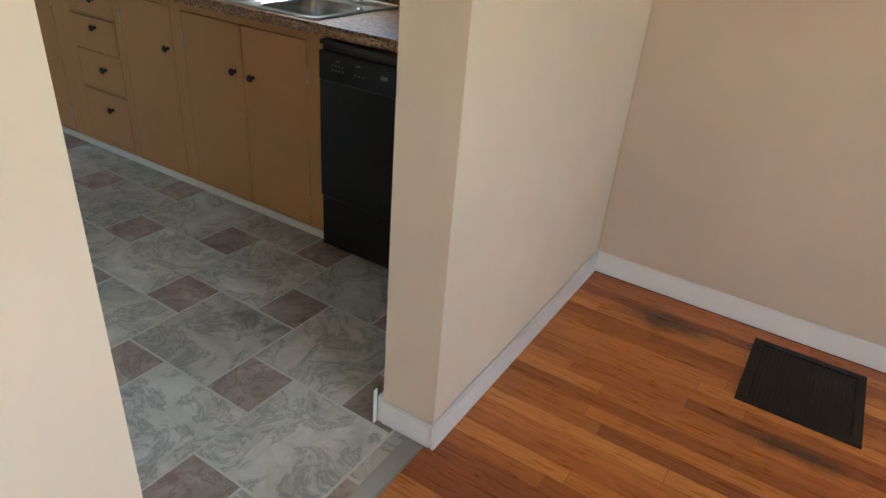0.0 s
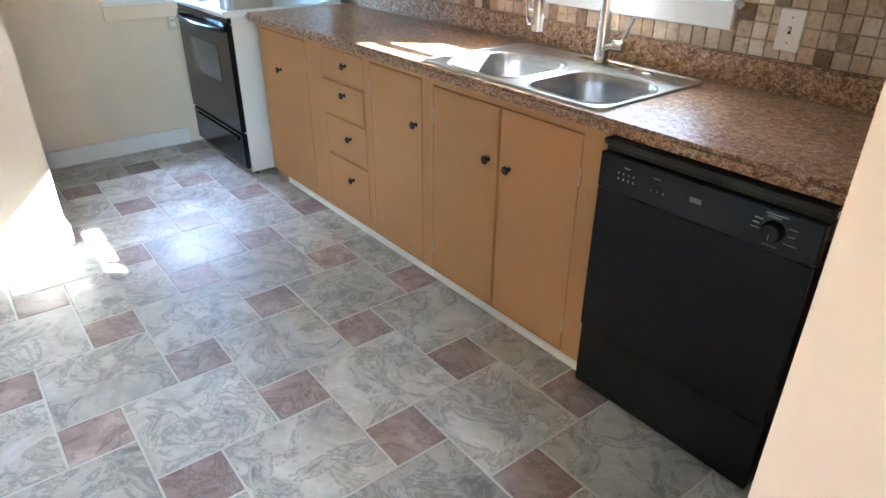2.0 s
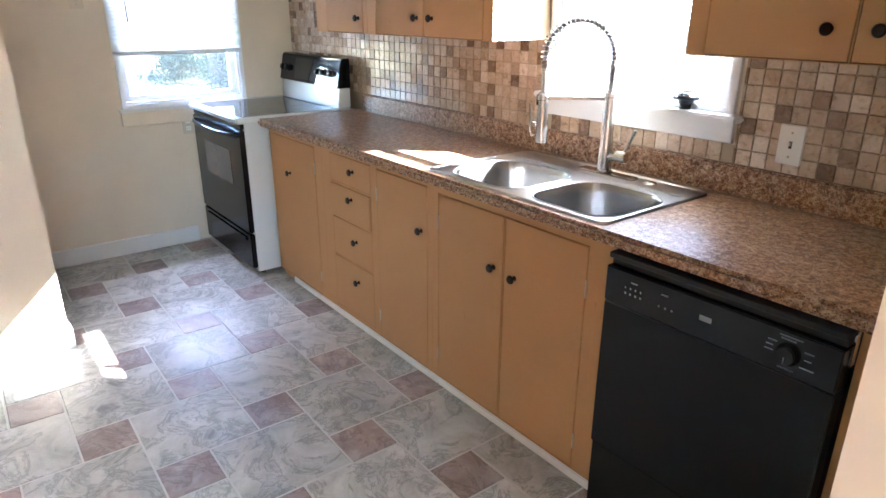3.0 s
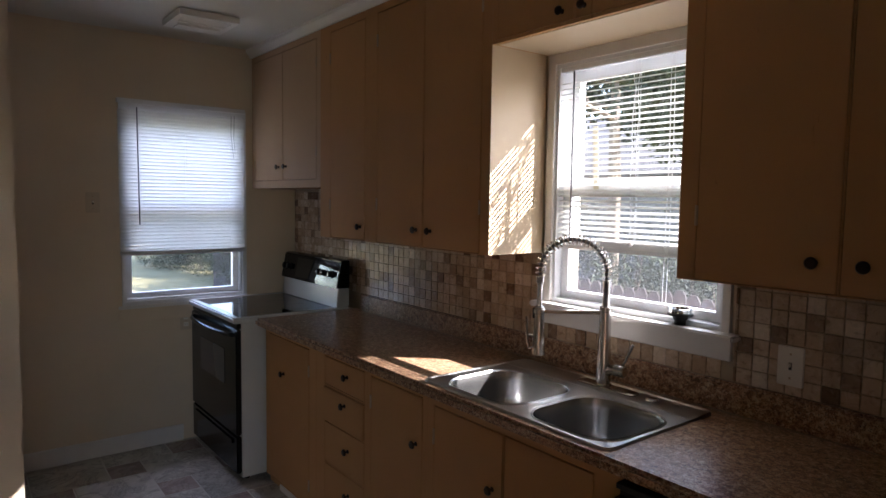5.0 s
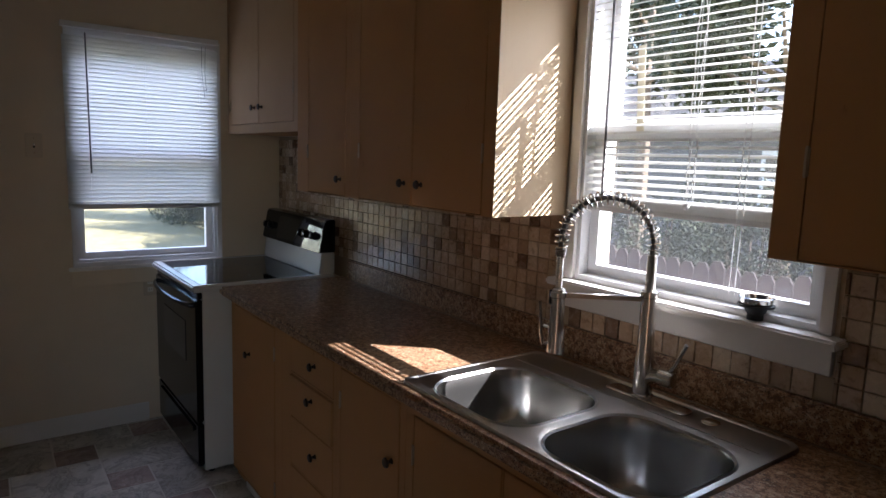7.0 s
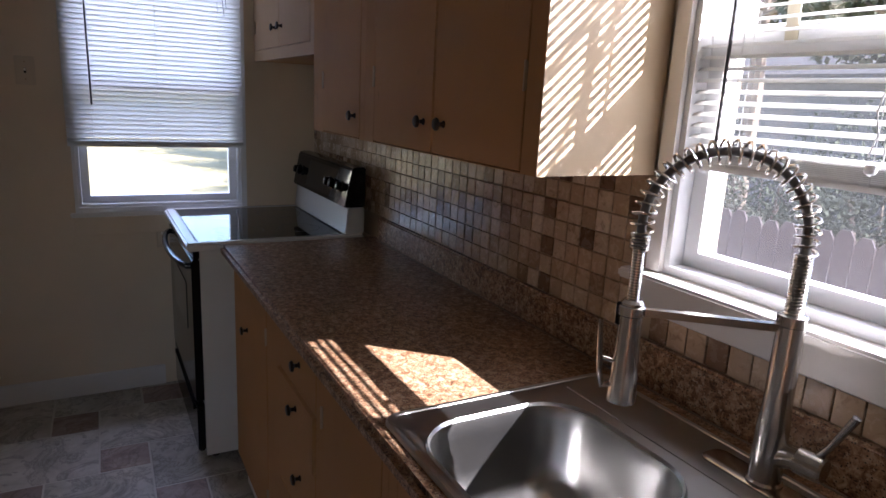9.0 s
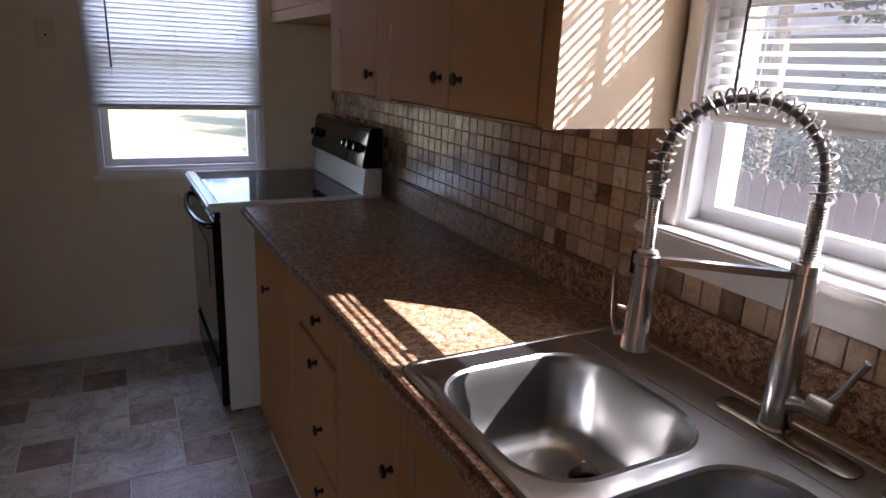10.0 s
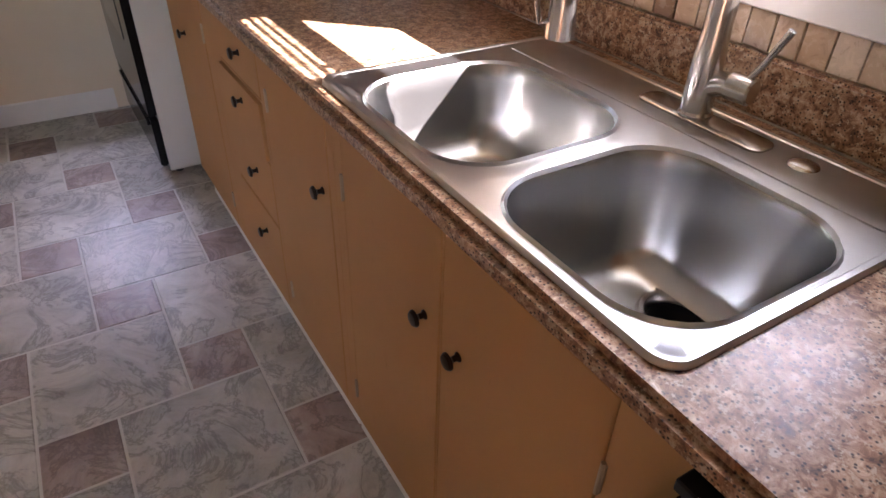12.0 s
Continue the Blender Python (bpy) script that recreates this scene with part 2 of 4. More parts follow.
def screen():
    """Insect screen: fine grey mesh, too fine to see as threads, that veils what is behind it."""
    m = mat("insect_screen", (0.12, 0.12, 0.125), 0.6)
    nt = m.node_tree
    tr, tl, m1, m2 = node(m, "BsdfTransparent"), node(m, "BsdfTranslucent"), node(m, "MixShader"), node(m, "MixShader")
    tl.inputs[0].default_value = (0.08, 0.08, 0.083, 1)
    m1.inputs[0].default_value = 0.5
    link(m, bsdf(m), 0, m1, 1)
    link(m, tl, 0, m1, 2)
    m2.inputs[0].default_value = 0.12
    link(m, tr, 0, m2, 1)
    link(m, m1, 0, m2, 2)
    nt.links.new(m2.outputs[0], nt.nodes["Material Output"].inputs[0])
    return m


SCREEN = screen()
GRASS = mottled("dry_grass", (0.15, 0.135, 0.06), (0.27, 0.235, 0.12), 5, c=(0.34, 0.30, 0.18))
LEAF = mottled("green_leaves", (0.03, 0.038, 0.02), (0.046, 0.057, 0.032), 5, 0.8)
BARK = mottled("grey_bark", (0.10, 0.08, 0.06), (0.2, 0.16, 0.12), 20)
FENCE = mottled("weathered_fence", (0.038, 0.03, 0.031), (0.062, 0.05, 0.051), 14)
ROOFING = mottled("grey_shingles", (0.07, 0.07, 0.07), (0.13, 0.125, 0.12), 12)
SIDING = painted("outside_siding", (0.14, 0.14, 0.135), 0.6)


# ---- mesh helpers ----
WHERE = {}


def add_box(bm, x0, x1, y0, y1, z0, z1, bevel=0.0, seg=1):
    x0, x1, y0, y1, z0, z1 = min(x0, x1), max(x0, x1), min(y0, y1), max(y0, y1), min(z0, z1), max(z0, z1)
    r = bmesh.ops.create_cube(bm, size=1, matrix=Matrix.Translation(((x0 + x1) / 2, (y0 + y1) / 2, (z0 + z1) / 2)) @ Matrix.Diagonal((x1 - x0, y1 - y0, z1 - z0, 1)))
    if bevel:
        edges = {e for v in r["verts"] for e in v.link_edges}
        bmesh.ops.bevel(bm, geom=list(edges), offset=bevel, segments=seg, affect="EDGES", clamp_overlap=True)
    return bm


def box(x0, x1, y0, y1, z0, z1, bevel=0.0, seg=1):
    return add_box(bmesh.new(), x0, x1, y0, y1, z0, z1, bevel, seg)


def lathe(bm, profile, m=Matrix(), n=20):
    """Turns (radius, height) pairs round the z axis; m lays the result."""
    rings = []
    for r, z in profile:
        if r < 1e-6:
            rings.append([bm.verts.new(m @ Vector((0, 0, z)))])
        else:
            rings.append([bm.verts.new(m @ Vector((r * math.cos(2 * math.pi * i / n), r * math.sin(2 * math.pi * i / n), z))) for i in range(n)])
    for a, b in zip(rings, rings[1:]):
        for i in range(n):
            j = (i + 1) % n
            if len(a) == 1 and len(b) > 1:
                bm.faces.new((a[0], b[j], b[i]))
            elif len(b) == 1 and len(a) > 1:
                bm.faces.new((a[i], a[j], b[0]))
            elif len(a) > 1:
                bm.faces.new((a[i], a[j], b[j], b[i]))
    return bm


def tube(bm, pts, r, n=8, closed=False):
    pts = [Vector(p) for p in pts]
    radii = r if isinstance(r, (list, tuple)) else [r] * len(pts)
    up, rings = None, []
    for i, p in enumerate(pts):
        d = (pts[min(i + 1, len(pts) - 1)] - pts[max(i - 1, 0)]).normalized()
        if up is None:
            up = Vector((0, 0, 1)) if abs(d.z) < 0.9 else Vector((1, 0, 0))
        side = d.cross(up).normalized()
        up = side.cross(d).normalized()
        rings.append([bm.verts.new(p + radii[i] * (math.cos(2 * math.pi * k / n) * side + math.sin(2 * math.pi * k / n) * up)) for k in range(n)])
    for a, b in zip(rings, rings[1:]):
        for k in range(n):
            bm.faces.new((a[k], a[(k + 1) % n], b[(k + 1) % n], b[k]))
    bm.faces.new(list(reversed(rings[0])))
    bm.faces.new(rings[-1])
    return bm


def slab(axis, lo, hi, u, v, holes=(), bm=None):
    """A plate between lo and hi on an axis ("x", "y" or "z"), spanning u and v on the two others, with square holes (u0, u1, v0, v1) through it."""
    bm = bm or bmesh.new()
    us = sorted({*u, *(h[i] for h in holes for i in (0, 1) if u[0] < h[i] < u[1])})
    vs = sorted({*v, *(h[i] for h in holes for i in (2, 3) if v[0] < h[i] < v[1])})

    def solid(i, j):
        if not (0 <= i < len(us) - 1 and 0 <= j < len(vs) - 1):
            return False
        a, b = (us[i] + us[i + 1]) / 2, (vs[j] + vs[j + 1]) / 2
        return not any(h[0] < a < h[1] and h[2] < b < h[3] for h in holes)

    def p(a, b, c):
        return {"x": (c, a, b), "y": (a, c, b), "z": (a, b, c)}[axis]

    cache = {}

    def vert(a, b, c):
        if (a, b, c) not in cache:
            cache[(a, b, c)] = bm.verts.new(p(a, b, c))
        return cache[(a, b, c)]

    for i in range(len(us) - 1):
        for j in range(len(vs) - 1):
            if not solid(i, j):
                continue
            a0, a1, b0, b1 = us[i], us[i + 1], vs[j], vs[j + 1]
            for c in (lo, hi):
                bm.faces.new([vert(a, b, c) for a, b in ((a0, b0), (a1, b0), (a1, b1), (a0, b1))])
            for (di, dj), (e, f) in {(-1, 0): ((a0, b0), (a0, b1)), (1, 0): ((a1, b0), (a1, b1)), (0, -1): ((a0, b0), (a1, b0)), (0, 1): ((a0, b1), (a1, b1))}.items():
                if not solid(i + di, j + dj):
                    bm.faces.new([vert(*e, lo), vert(*f, lo), vert(*f, hi), vert(*e, hi)])
    bmesh.ops.recalc_face_normals(bm, faces=bm.faces)
    return bm


def thing(name, base, label="", category="", group="", kind=""):
    ob = new(name)
    ob.empty_display_size = 0.1
    ob.location = base
    WHERE[ob] = Vector(base)
    return tagged(ob, label, category, group, kind)


def part(name, bm, material, parent=None, label="", smooth=False, kind=""):
    """Links a bmesh, laid in the world's metres, as one mesh object under a thing or a part."""
    if smooth:
        bmesh.ops.recalc_face_normals(bm, faces=bm.faces)
    pts = [v.co for v in bm.verts]
    c = Vector([(min(p[i] for p in pts) + max(p[i] for p in pts)) / 2 for i in range(3)])
    bm.transform(Matrix.Translation(-c))
    me = bpy.data.meshes.new(name)
    bm.to_mesh(me)
    bm.free()
    me.materials.append(material)
    if smooth:
        me.shade_smooth()
        me.set_sharp_from_angle(angle=radians(38))
    ob = new(name, me)
    ob.location = c - (WHERE[parent] if parent else Vector())
    ob.parent = parent
    WHERE[ob] = c
    return tagged(ob, label, kind=kind)


def sibling(ob, where, parent=None):
    """Another object on the same mesh, at a place in the world."""
    o = ob.copy()
    scene.collection.objects.link(o)
    o.parent = parent
    o.location = Vector(where) - (WHERE[parent] if parent else Vector())
    WHERE[o] = Vector(where)
    return o


def structure(name, bm, material, smooth=False):
    return part(name, bm, material, None, smooth=smooth, kind="structure")


# ---- plan ----
H = 2.55                       # ceiling
WX0, WX1 = 4.086, 4.256          # the partition between kitchen and room
DOOR_Y0, DOOR_Y1 = -2.12, -1.31
W1 = (2.437, 3.19, 1.165, 2.13)     # window over the sink: x0 x1 z0 z1
W2 = (-1.125, -0.388, 0.925, 2.10)  # window beside the stove: y0 y1 z0 z1

# ---- walls, floors, ceiling ----
structure("wall_north", slab("y", 0.0, 0.16, (-0.16, 8.0), (-0.02, H + 0.1), [W1]), WALL)
structure("wall_west", slab("x", -0.16, 0.0, (-1.75, -0.002), (-0.02, H + 0.1), [W2]), WALL)
structure("wall_closet", box(-0.16, 1.14, -3.45, -1.752, -0.02, H + 0.05), WALL)
structure("wall_south", slab("y", -3.45, -3.3, (1.142, WX0 - 0.002), (-0.02, H + 0.05), []), WALL)
structure("wall_partition", slab("x", WX0, WX1, (-4.6, -0.002), (-0.02, H + 0.05), [(DOOR_Y0, DOOR_Y1, -1, 2.05)]), WALL)
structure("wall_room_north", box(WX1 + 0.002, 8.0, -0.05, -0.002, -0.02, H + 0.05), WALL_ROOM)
# out of view; the window opening is added for skylight_room
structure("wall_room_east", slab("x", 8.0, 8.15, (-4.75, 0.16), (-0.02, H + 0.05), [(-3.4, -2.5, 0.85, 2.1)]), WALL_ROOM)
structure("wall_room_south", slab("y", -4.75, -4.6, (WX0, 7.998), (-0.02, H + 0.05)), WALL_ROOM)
structure("ceiling", box(-0.16, 8.15, -4.75, 0.16, H, H + 0.15), CEIL)
structure("roof", box(-0.6, 8.6, -5.2, 0.6, H + 0.155, H + 0.25), SIDING)


def board(name, x0, x1, y0, y1, h=0.09, z0=0.0, m=None):
    return structure(name, box(x0, x1, y0, y1, z0, z0 + h, 0.004, 2), m or WHITE)


board("baseboard", 0.001, 0.014, -1.749, -0.79, 0.105)
board("baseboard", 0.015, 1.14, -1.75, -1.737, 0.105)
board("baseboard", 1.141, 1.154, -3.3, -1.737, 0.105)
board("baseboard", WX0 - 0.013, WX0 - 0.001, DOOR_Y1 - 0.012, -0.66, 0.10)
board("baseboard", WX0 - 0.013, WX0 - 0.001, -3.3, DOOR_Y0 + 0.012, 0.10)
board("baseboard", WX0, WX1, DOOR_Y1 - 0.013, DOOR_Y1 - 0.001, 0.085)
board("baseboard", WX0, WX1, DOOR_Y0 + 0.001, DOOR_Y0 + 0.013, 0.085)
board("baseboard", WX1 + 0.001, WX1 + 0.014, DOOR_Y1 - 0.013, -0.065, 0.095)
board("baseboard", WX1 + 0.001, WX1 + 0.014, -4.6, DOOR_Y0 + 0.013, 0.095)
board("baseboard", WX1 + 0.001, 8.0, -0.064, -0.051, 0.095)
board("trim", WX0 - 0.016, WX0 - 0.0135, DOOR_Y1 - 0.028, DOOR_Y1 - 0.010, 0.125)
structure("threshold", box(WX1 - 0.075, WX1 - 0.015, DOOR_Y0 + 0.014, DOOR_Y1 - 0.014, 0.0, 0.008, 0.003, 2), THRESH)


def crown():
    bm = bmesh.new()
    prof = [(-0.3155, H - 0.055), (-0.3275, H - 0.055), (-0.333, H - 0.045), (-0.350, H - 0.022), (-0.356, H - 0.018), (-0.356, H - 0.001), (-0.3155, H - 0.001)]
    rings = [[bm.verts.new((x, y, z)) for y, z in prof] for x in (0.002, WX0 - 0.002)]
    n = len(prof)
    for i in range(n):
        bm.faces.new((rings[0][i], rings[0][(i + 1) % n], rings[1][(i + 1) % n], rings[1][i]))
    bm.faces.new(rings[0])
    bm.faces.new(rings[1])
    bmesh.ops.recalc_face_normals(bm, faces=bm.faces)
    structure("trim", bm, WHITE)


crown()


# ---- windows ----
def flip(bm, to_west):
    """Turns what was built for a north window (room at -y) into one for the west wall (room at +x)."""
    if to_west:
        bm.transform(Matrix(((0, -1, 0, 0), (1, 0, 0, 0), (0, 0, 1, 0), (0, 0, 0, 1))))
    return bm


def window(name, u0, u1, z0, z1, west, mid, label):
    w = thing(name, flip_point(((u0 + u1) / 2, 0.05, z0), west), label, "", "", "structure")

    def p(n, bm, m, lab=""):
        return part(n, flip(bm, west), m, w, lab)

    p("window_frame", slab("y", -0.004, 0.13, (u0 - 0.0, u1 + 0.0), (z0, z1), [(u0 + 0.018, u1 - 0.018, z0 + 0.018, z1 - 0.018)]), WINWHITE)
    a0, a1, c0, c1 = u0 + 0.019, u1 - 0.019, z0 + 0.019, z1 - 0.019
    lower = p("lower_sash", slab("y", 0.035, 0.07, (a0, a1), (c0, mid + 0.03), [(a0 + 0.035, a1 - 0.035, c0 + 0.032, mid - 0.02)]), WINWHITE)
    upper = p("upper_sash", slab("y", 0.075, 0.11, (a0, a1), (mid + 0.015, c1), [(a0 + 0.035, a1 - 0.035, mid + 0.04, c1 - 0.045)]), WINWHITE)
    for sash, y, (b0, b1) in ((lower, 0.052, (c0 + 0.030, mid - 0.018)), (upper, 0.092, (mid + 0.038, c1 - 0.043))):
        g = part("pane", flip(box(a0 + 0.033, a1 - 0.033, y, y + 0.003, b0, b1), west), GLASS, sash, "clear glass pane")
        g.visible_shadow = False
    sc = p("insect_screen", box(a0 + 0.004, a1 - 0.004, 0.1155, 0.1165, c0 + 0.002, mid + 0.02), SCREEN, "fine grey insect screen")
    return w, p


def flip_point(q, west):
    return (-q[1], q[0], q[2]) if west else q


w1, p1 = window("window_1", *W1, False, 1.625, "white vinyl double-hung window above the sink")
p1("casing", slab("y", -0.018, -0.0005, (2.405, 3.212), (1.167, 2.168), [(W1[0] + 0.004, W1[1] - 0.004, 1.0, W1[3] - 0.004)]), WHITE)
p1("window_sill", box(2.365, 3.245, -0.062, 0.034, 1.143, 1.165, 0.006, 2), WHITE)
p1("apron", box(2.40, 3.222, -0.022, -0.0085, 1.075, 1.1425, 0.003), WHITE)

w2, p2 = window("window_2", *W2, True, 1.50, "white vinyl double-hung window beside the stove")
p2("casing", slab("y", -0.016, -0.0005, (-1.136, -0.365), (0.905, 2.138), [(W2[0] + 0.004, W2[1] - 0.004, W2[2] + 0.004, W2[3] - 0.004)]), WINWHITE)
p2("window_sill", box(-1.158, -0.30, -0.026, 0.0345, 0.885, 0.9045, 0.004, 2), WHITE)
p2("apron", box(-1.15, -0.345, -0.014, -0.0005, 0.80, 0.8845, 0.003), WALL, "wall-coloured board under the sill")


def blind(name, u0, u1, z0, z1, y, tilt, west, label, pitch=0.0213, stacked=0, w=0.0125):
    """A mini blind with curved slats, head rail, bottom rail, ladder cords and a wand."""
    b = thing(name, flip_point(((u0 + u1) / 2, y, z1), west), label, "window blind", "window blinds")

    def p(n, bm, m, lab="", smooth=False):
        return part(n, flip(bm, west), m, b, lab, smooth)

    p("head_rail", box(u0, u1, y - 0.014, y + 0.014, z1 - 0.028, z1, 0.002), WINWHITE)
    p("bottom_rail", box(u0 + 0.003, u1 - 0.003, y - 0.012, y + 0.012, z0, z0 + 0.014, 0.004, 2), WINWHITE)
    for i in range(stacked):
        p("slat", box(u0 + 0.004, u1 - 0.004, y - 0.0122, y + 0.0122, z0 + 0.0145 + i * 0.003, z0 + 0.0168 + i * 0.003), SLAT)
    low = z0 + 0.026 + max(0, stacked - 3) * 0.003
    n = int((z1 - 0.038 - low) / pitch)
    first, c, s = None, math.cos(tilt), math.sin(tilt)
    for i in range(n):
        z = low + i * pitch
        if first is None:
            bm = bmesh.new()
            ring = []
            for u in (u0 + 0.004, u1 - 0.004):
                row = []
                for side in (0, 1):
                    ks = (-1, -0.5, 0, 0.5, 1) if side == 0 else (1, 0.5, 0, -0.5, -1)
                    for k in ks:
                        a, h = k * w, 0.0022 * (1 - k * k) - side * 0.0005
                        row.append(bm.verts.new((u, y + a * c - h * s, z + a * s + h * c)))
                ring.append(row)
            for k in range(10):
                bm.faces.new((ring[0][k], ring[0][(k + 1) % 10], ring[1][(k + 1) % 10], ring[1][k]))
            bm.faces.new(ring[0])
            bm.faces.new(ring[1])
            bmesh.ops.recalc_face_normals(bm, faces=bm.faces)
            first = p("slat", bm, SLAT)
        else:
            sibling(first, WHERE[first] + Vector((0, 0, i * pitch)), b)
    for u in (u0 + 0.11, (u0 + u1) / 2 if u1 - u0 > 0.74 else u1 - 0.11, u1 - 0.11):
        for dy in (-0.0135, 0.0135):
            p("ladder_cord", tube(bmesh.new(), [(u, y + dy, z0 + 0.01), (u, y + dy, z1 - 0.02)], 0.0008, 4), CORD)
    return b, p


b1, q1 = blind("window_blind", W1[0] + 0.004, W1[1] - 0.004, 1.388, 2.122, 0.016, radians(20), False, "white mini blind half lowered with open slats over the sink", 0.0213, 9)
q1("wand", tube(bmesh.new(), [(2.53, -0.006, 2.09), (2.531, -0.008, 1.42)], 0.0035, 6), WAND, "dark tilt wand")
for x, dy in ((2.962, 0.0), (2.979, -0.003)):
    q1("pull_cord", tube(bmesh.new(), [(x - 0.006, -0.004 + dy, 2.09), (x + 0.004, -0.010 + dy, 1.75), (x, -0.009 + dy, 1.42), (x - 0.002, -0.010 + dy, 1.215)], 0.0012, 5), CORD, "white pull cord")
rnd = random.Random(8)
for x in (2.812, 2.832):
    q1("pull_cord", tube(bmesh.new(), [(x + rnd.uniform(-0.005, 0.005), -0.0035 - rnd.uniform(0, 0.004), 2.09 - i * 0.034) for i in range(20)], 0.0013, 5), CORD, "slack tangled cord")
q1("cord_knot", lathe(bmesh.new(), [(0, -0.010), (0.008, -0.006), (0.010, 0), (0.007, 0.007), (0, 0.009)], Matrix.Translation((2.815, -0.004, 1.425)), 10), CORD, "knotted cord end", True)
loose = box(-0.0125, 0.0125, -0.0005, 0.0005, 0.0, 0.245)
loose.transform(Matrix.Translation((2.622, 0.0335, 1.628)) @ Matrix.Rotation(radians(-3), 4, "Y"))
q1("loose_slat", loose, IVORY, "broken cream slat hanging upright behind the others")
b2, q2 = blind("window_blind", W2[0] - 0.026, W2[1] + 0.008, 1.213, 2.15, -0.034, radians(-51), True, "white mini blind three quarters lowered with nearly closed slats", 0.0213, 4, 0.0133)
q2("wand", tube(bmesh.new(), [(-1.045, -0.055, 2.10), (-1.04, -0.057, 1.40)], 0.004, 6), WAND, "dark tilt wand")
q2("pull_cord", tube(bmesh.new(), [(-0.475, -0.052, 2.10), (-0.478, -0.053, 1.98), (-0.47, -0.055, 1.90), (-0.462, -0.055, 1.83)], 0.0014, 5), WAND, "knotted pull cord")
q2("pull_cord", tube(bmesh.new(), [(-0.455, -0.052, 2.10), (-0.46, -0.053, 1.96), (-0.452, -0.055, 1.86)], 0.0014, 5), WAND, "knotted pull cord")


# ---- knobs and hinges ----
def knob(parent, x, y, z, r=0.0155):
    """A mushroom knob that stands out of a face towards -y."""
    m = Matrix.Translation((x, y, z)) @ Matrix.Rotation(radians(90), 4, "X")
    prof = [(0.0, 0), (0.009, 0), (0.0085, 0.002), (0.0055, 0.005), (0.005, 0.012), (0.0085, 0.0165), (r, 0.019), (r, 0.0215), (r * 0.8, 0.0255), (0.0, 0.0275)]
    return part("knob", lathe(bmesh.new(), prof, m, 18), KNOB, parent, "dark bronze round knob", True)


def hinge(parent, x, y, z, h=0.052, m=None):
    bm = add_box(bmesh.new(), x - 0.0045, x + 0.0045, y - 0.0025, y, z - h / 2, z + h / 2)
    tube(bm, [(x, y - 0.003, z - h / 2 - 0.003), (x, y - 0.003, z + h / 2 + 0.003)], 0.0032, 8)
    return part("hinge", bm, m or HINGE, parent, "small worn butt hinge")


def cabinet(name, x0, x1, z0, z1, face, back, doors, label, group, top=True, left=None, right=None, under=None, paint=None):
    """A face-framed unit with inset doors. doors: (kind, x0, x1, z0, z1, (knob x, z) or None, hinge x or None, hinge heights)."""
    c = thing(name, ((x0 + x1) / 2, face, z0), label, "kitchen cabinet", group)
    paint = paint or CAB
    part("face_frame", slab("y", face, face + 0.02, (x0, x1), (z0, z1), [d[1:5] for d in doors]), paint, c)
    if right:
        part("edge_strip", box(x1 + 0.0002, x1 + 0.002, face + 0.0003, face + 0.0204, z0, z1), right, c)
    if left:
        part("edge_strip", box(x0 - 0.002, x0 - 0.0002, face + 0.0003, face + 0.0204, z0, z1), left, c)
    part("side_panel", box(x0 + 0.001 if not left else x0 - 0.002, x0 + 0.018, face + 0.0205, back, z0 + 0.001, z1), left or CAB, c)
    part("side_panel", box(x1 - 0.018, x1 - 0.001 if not right else x1 + 0.002, face + 0.0205, back, z0 + 0.001, z1), right or CAB, c)
    f = face + 0.0205
    part("bottom_panel", box(x0 + 0.0185, x1 - 0.0185, f, back, z0 + 0.001 if not under else z0 - 0.002, z0 + 0.018 if not under else z0 - 0.0002), under or CAB, c)
    if top:
        part("top_panel", box(x0 + 0.0185, x1 - 0.0185, f, back, z1 - 0.018, z1 - 0.001), CAB, c)
        part("back_panel", box(x0 + 0.0185, x1 - 0.0185, back - 0.006, back, z0 + 0.0185, z1 - 0.0185), CAB, c)
    for kind, a0, a1, c0, c1, kn, hx, hz in doors:
        g = 0.0026
        # added dark board behind the door, standing for the shade in its gaps
        part("gap_shade_board", box(a0 + 0.0003, a1 - 0.0003, face + 0.0178, face + 0.0197, c0 + 0.0003, c1 - 0.0003), GAPSHADE, c)
        out = 0.009 if kind == "drawer" and abs(c0 - 0.545) < 1e-6 else 0.0012    # one drawer does not shut fully
        d = part(kind, box(a0 + g, a1 - g, face - out, face + 0.0175 - out, c0 + g, c1 - g - 0.0014, 0.0016), paint, c)
        if kn:
            knob(d, kn[0], face - out, kn[1])
        if hx:
            for z in hz:
                hinge(d, hx, face - 0.001, z)
    return c


# ---- base cabinets ----
BF, BT = -0.60, 0.868
LOW = "base cabinets"
cabinet("base_cabinet", 0.90, 1.50, 0.045, BT, BF, -0.003,
        [("door", 0.945, 1.425, 0.05, 0.845, (1.134, 0.657), 1.425, (0.735, 0.16))],
        "tan painted one-door base cabinet beside the stove", LOW, top=False)
cabinet("drawer_cabinet", 1.501, 1.965, 0.045, BT, BF, -0.003,
        [("drawer", 1.587, 1.945, 0.715, 0.85, (1.797, 0.79), None, ()),
         ("drawer", 1.587, 1.945, 0.545, 0.708, (1.788, 0.660), None, ()),
         ("drawer", 1.587, 1.945, 0.345, 0.540, (1.805, 0.457), None, ()),
         ("drawer", 1.587, 1.945, 0.065, 0.340, (1.810, 0.255), None, ())],
        "tan painted base cabinet with a stack of four drawers", LOW, top=False)
cabinet("base_cabinet", 1.966, 2.39, 0.045, BT, BF, -0.003,
        [("door", 1.995, 2.36, 0.05, 0.845, (2.320, 0.655), 1.997, (0.735, 0.16))],
        "tan painted narrow one-door base cabinet between drawers and sink", LOW, top=False)
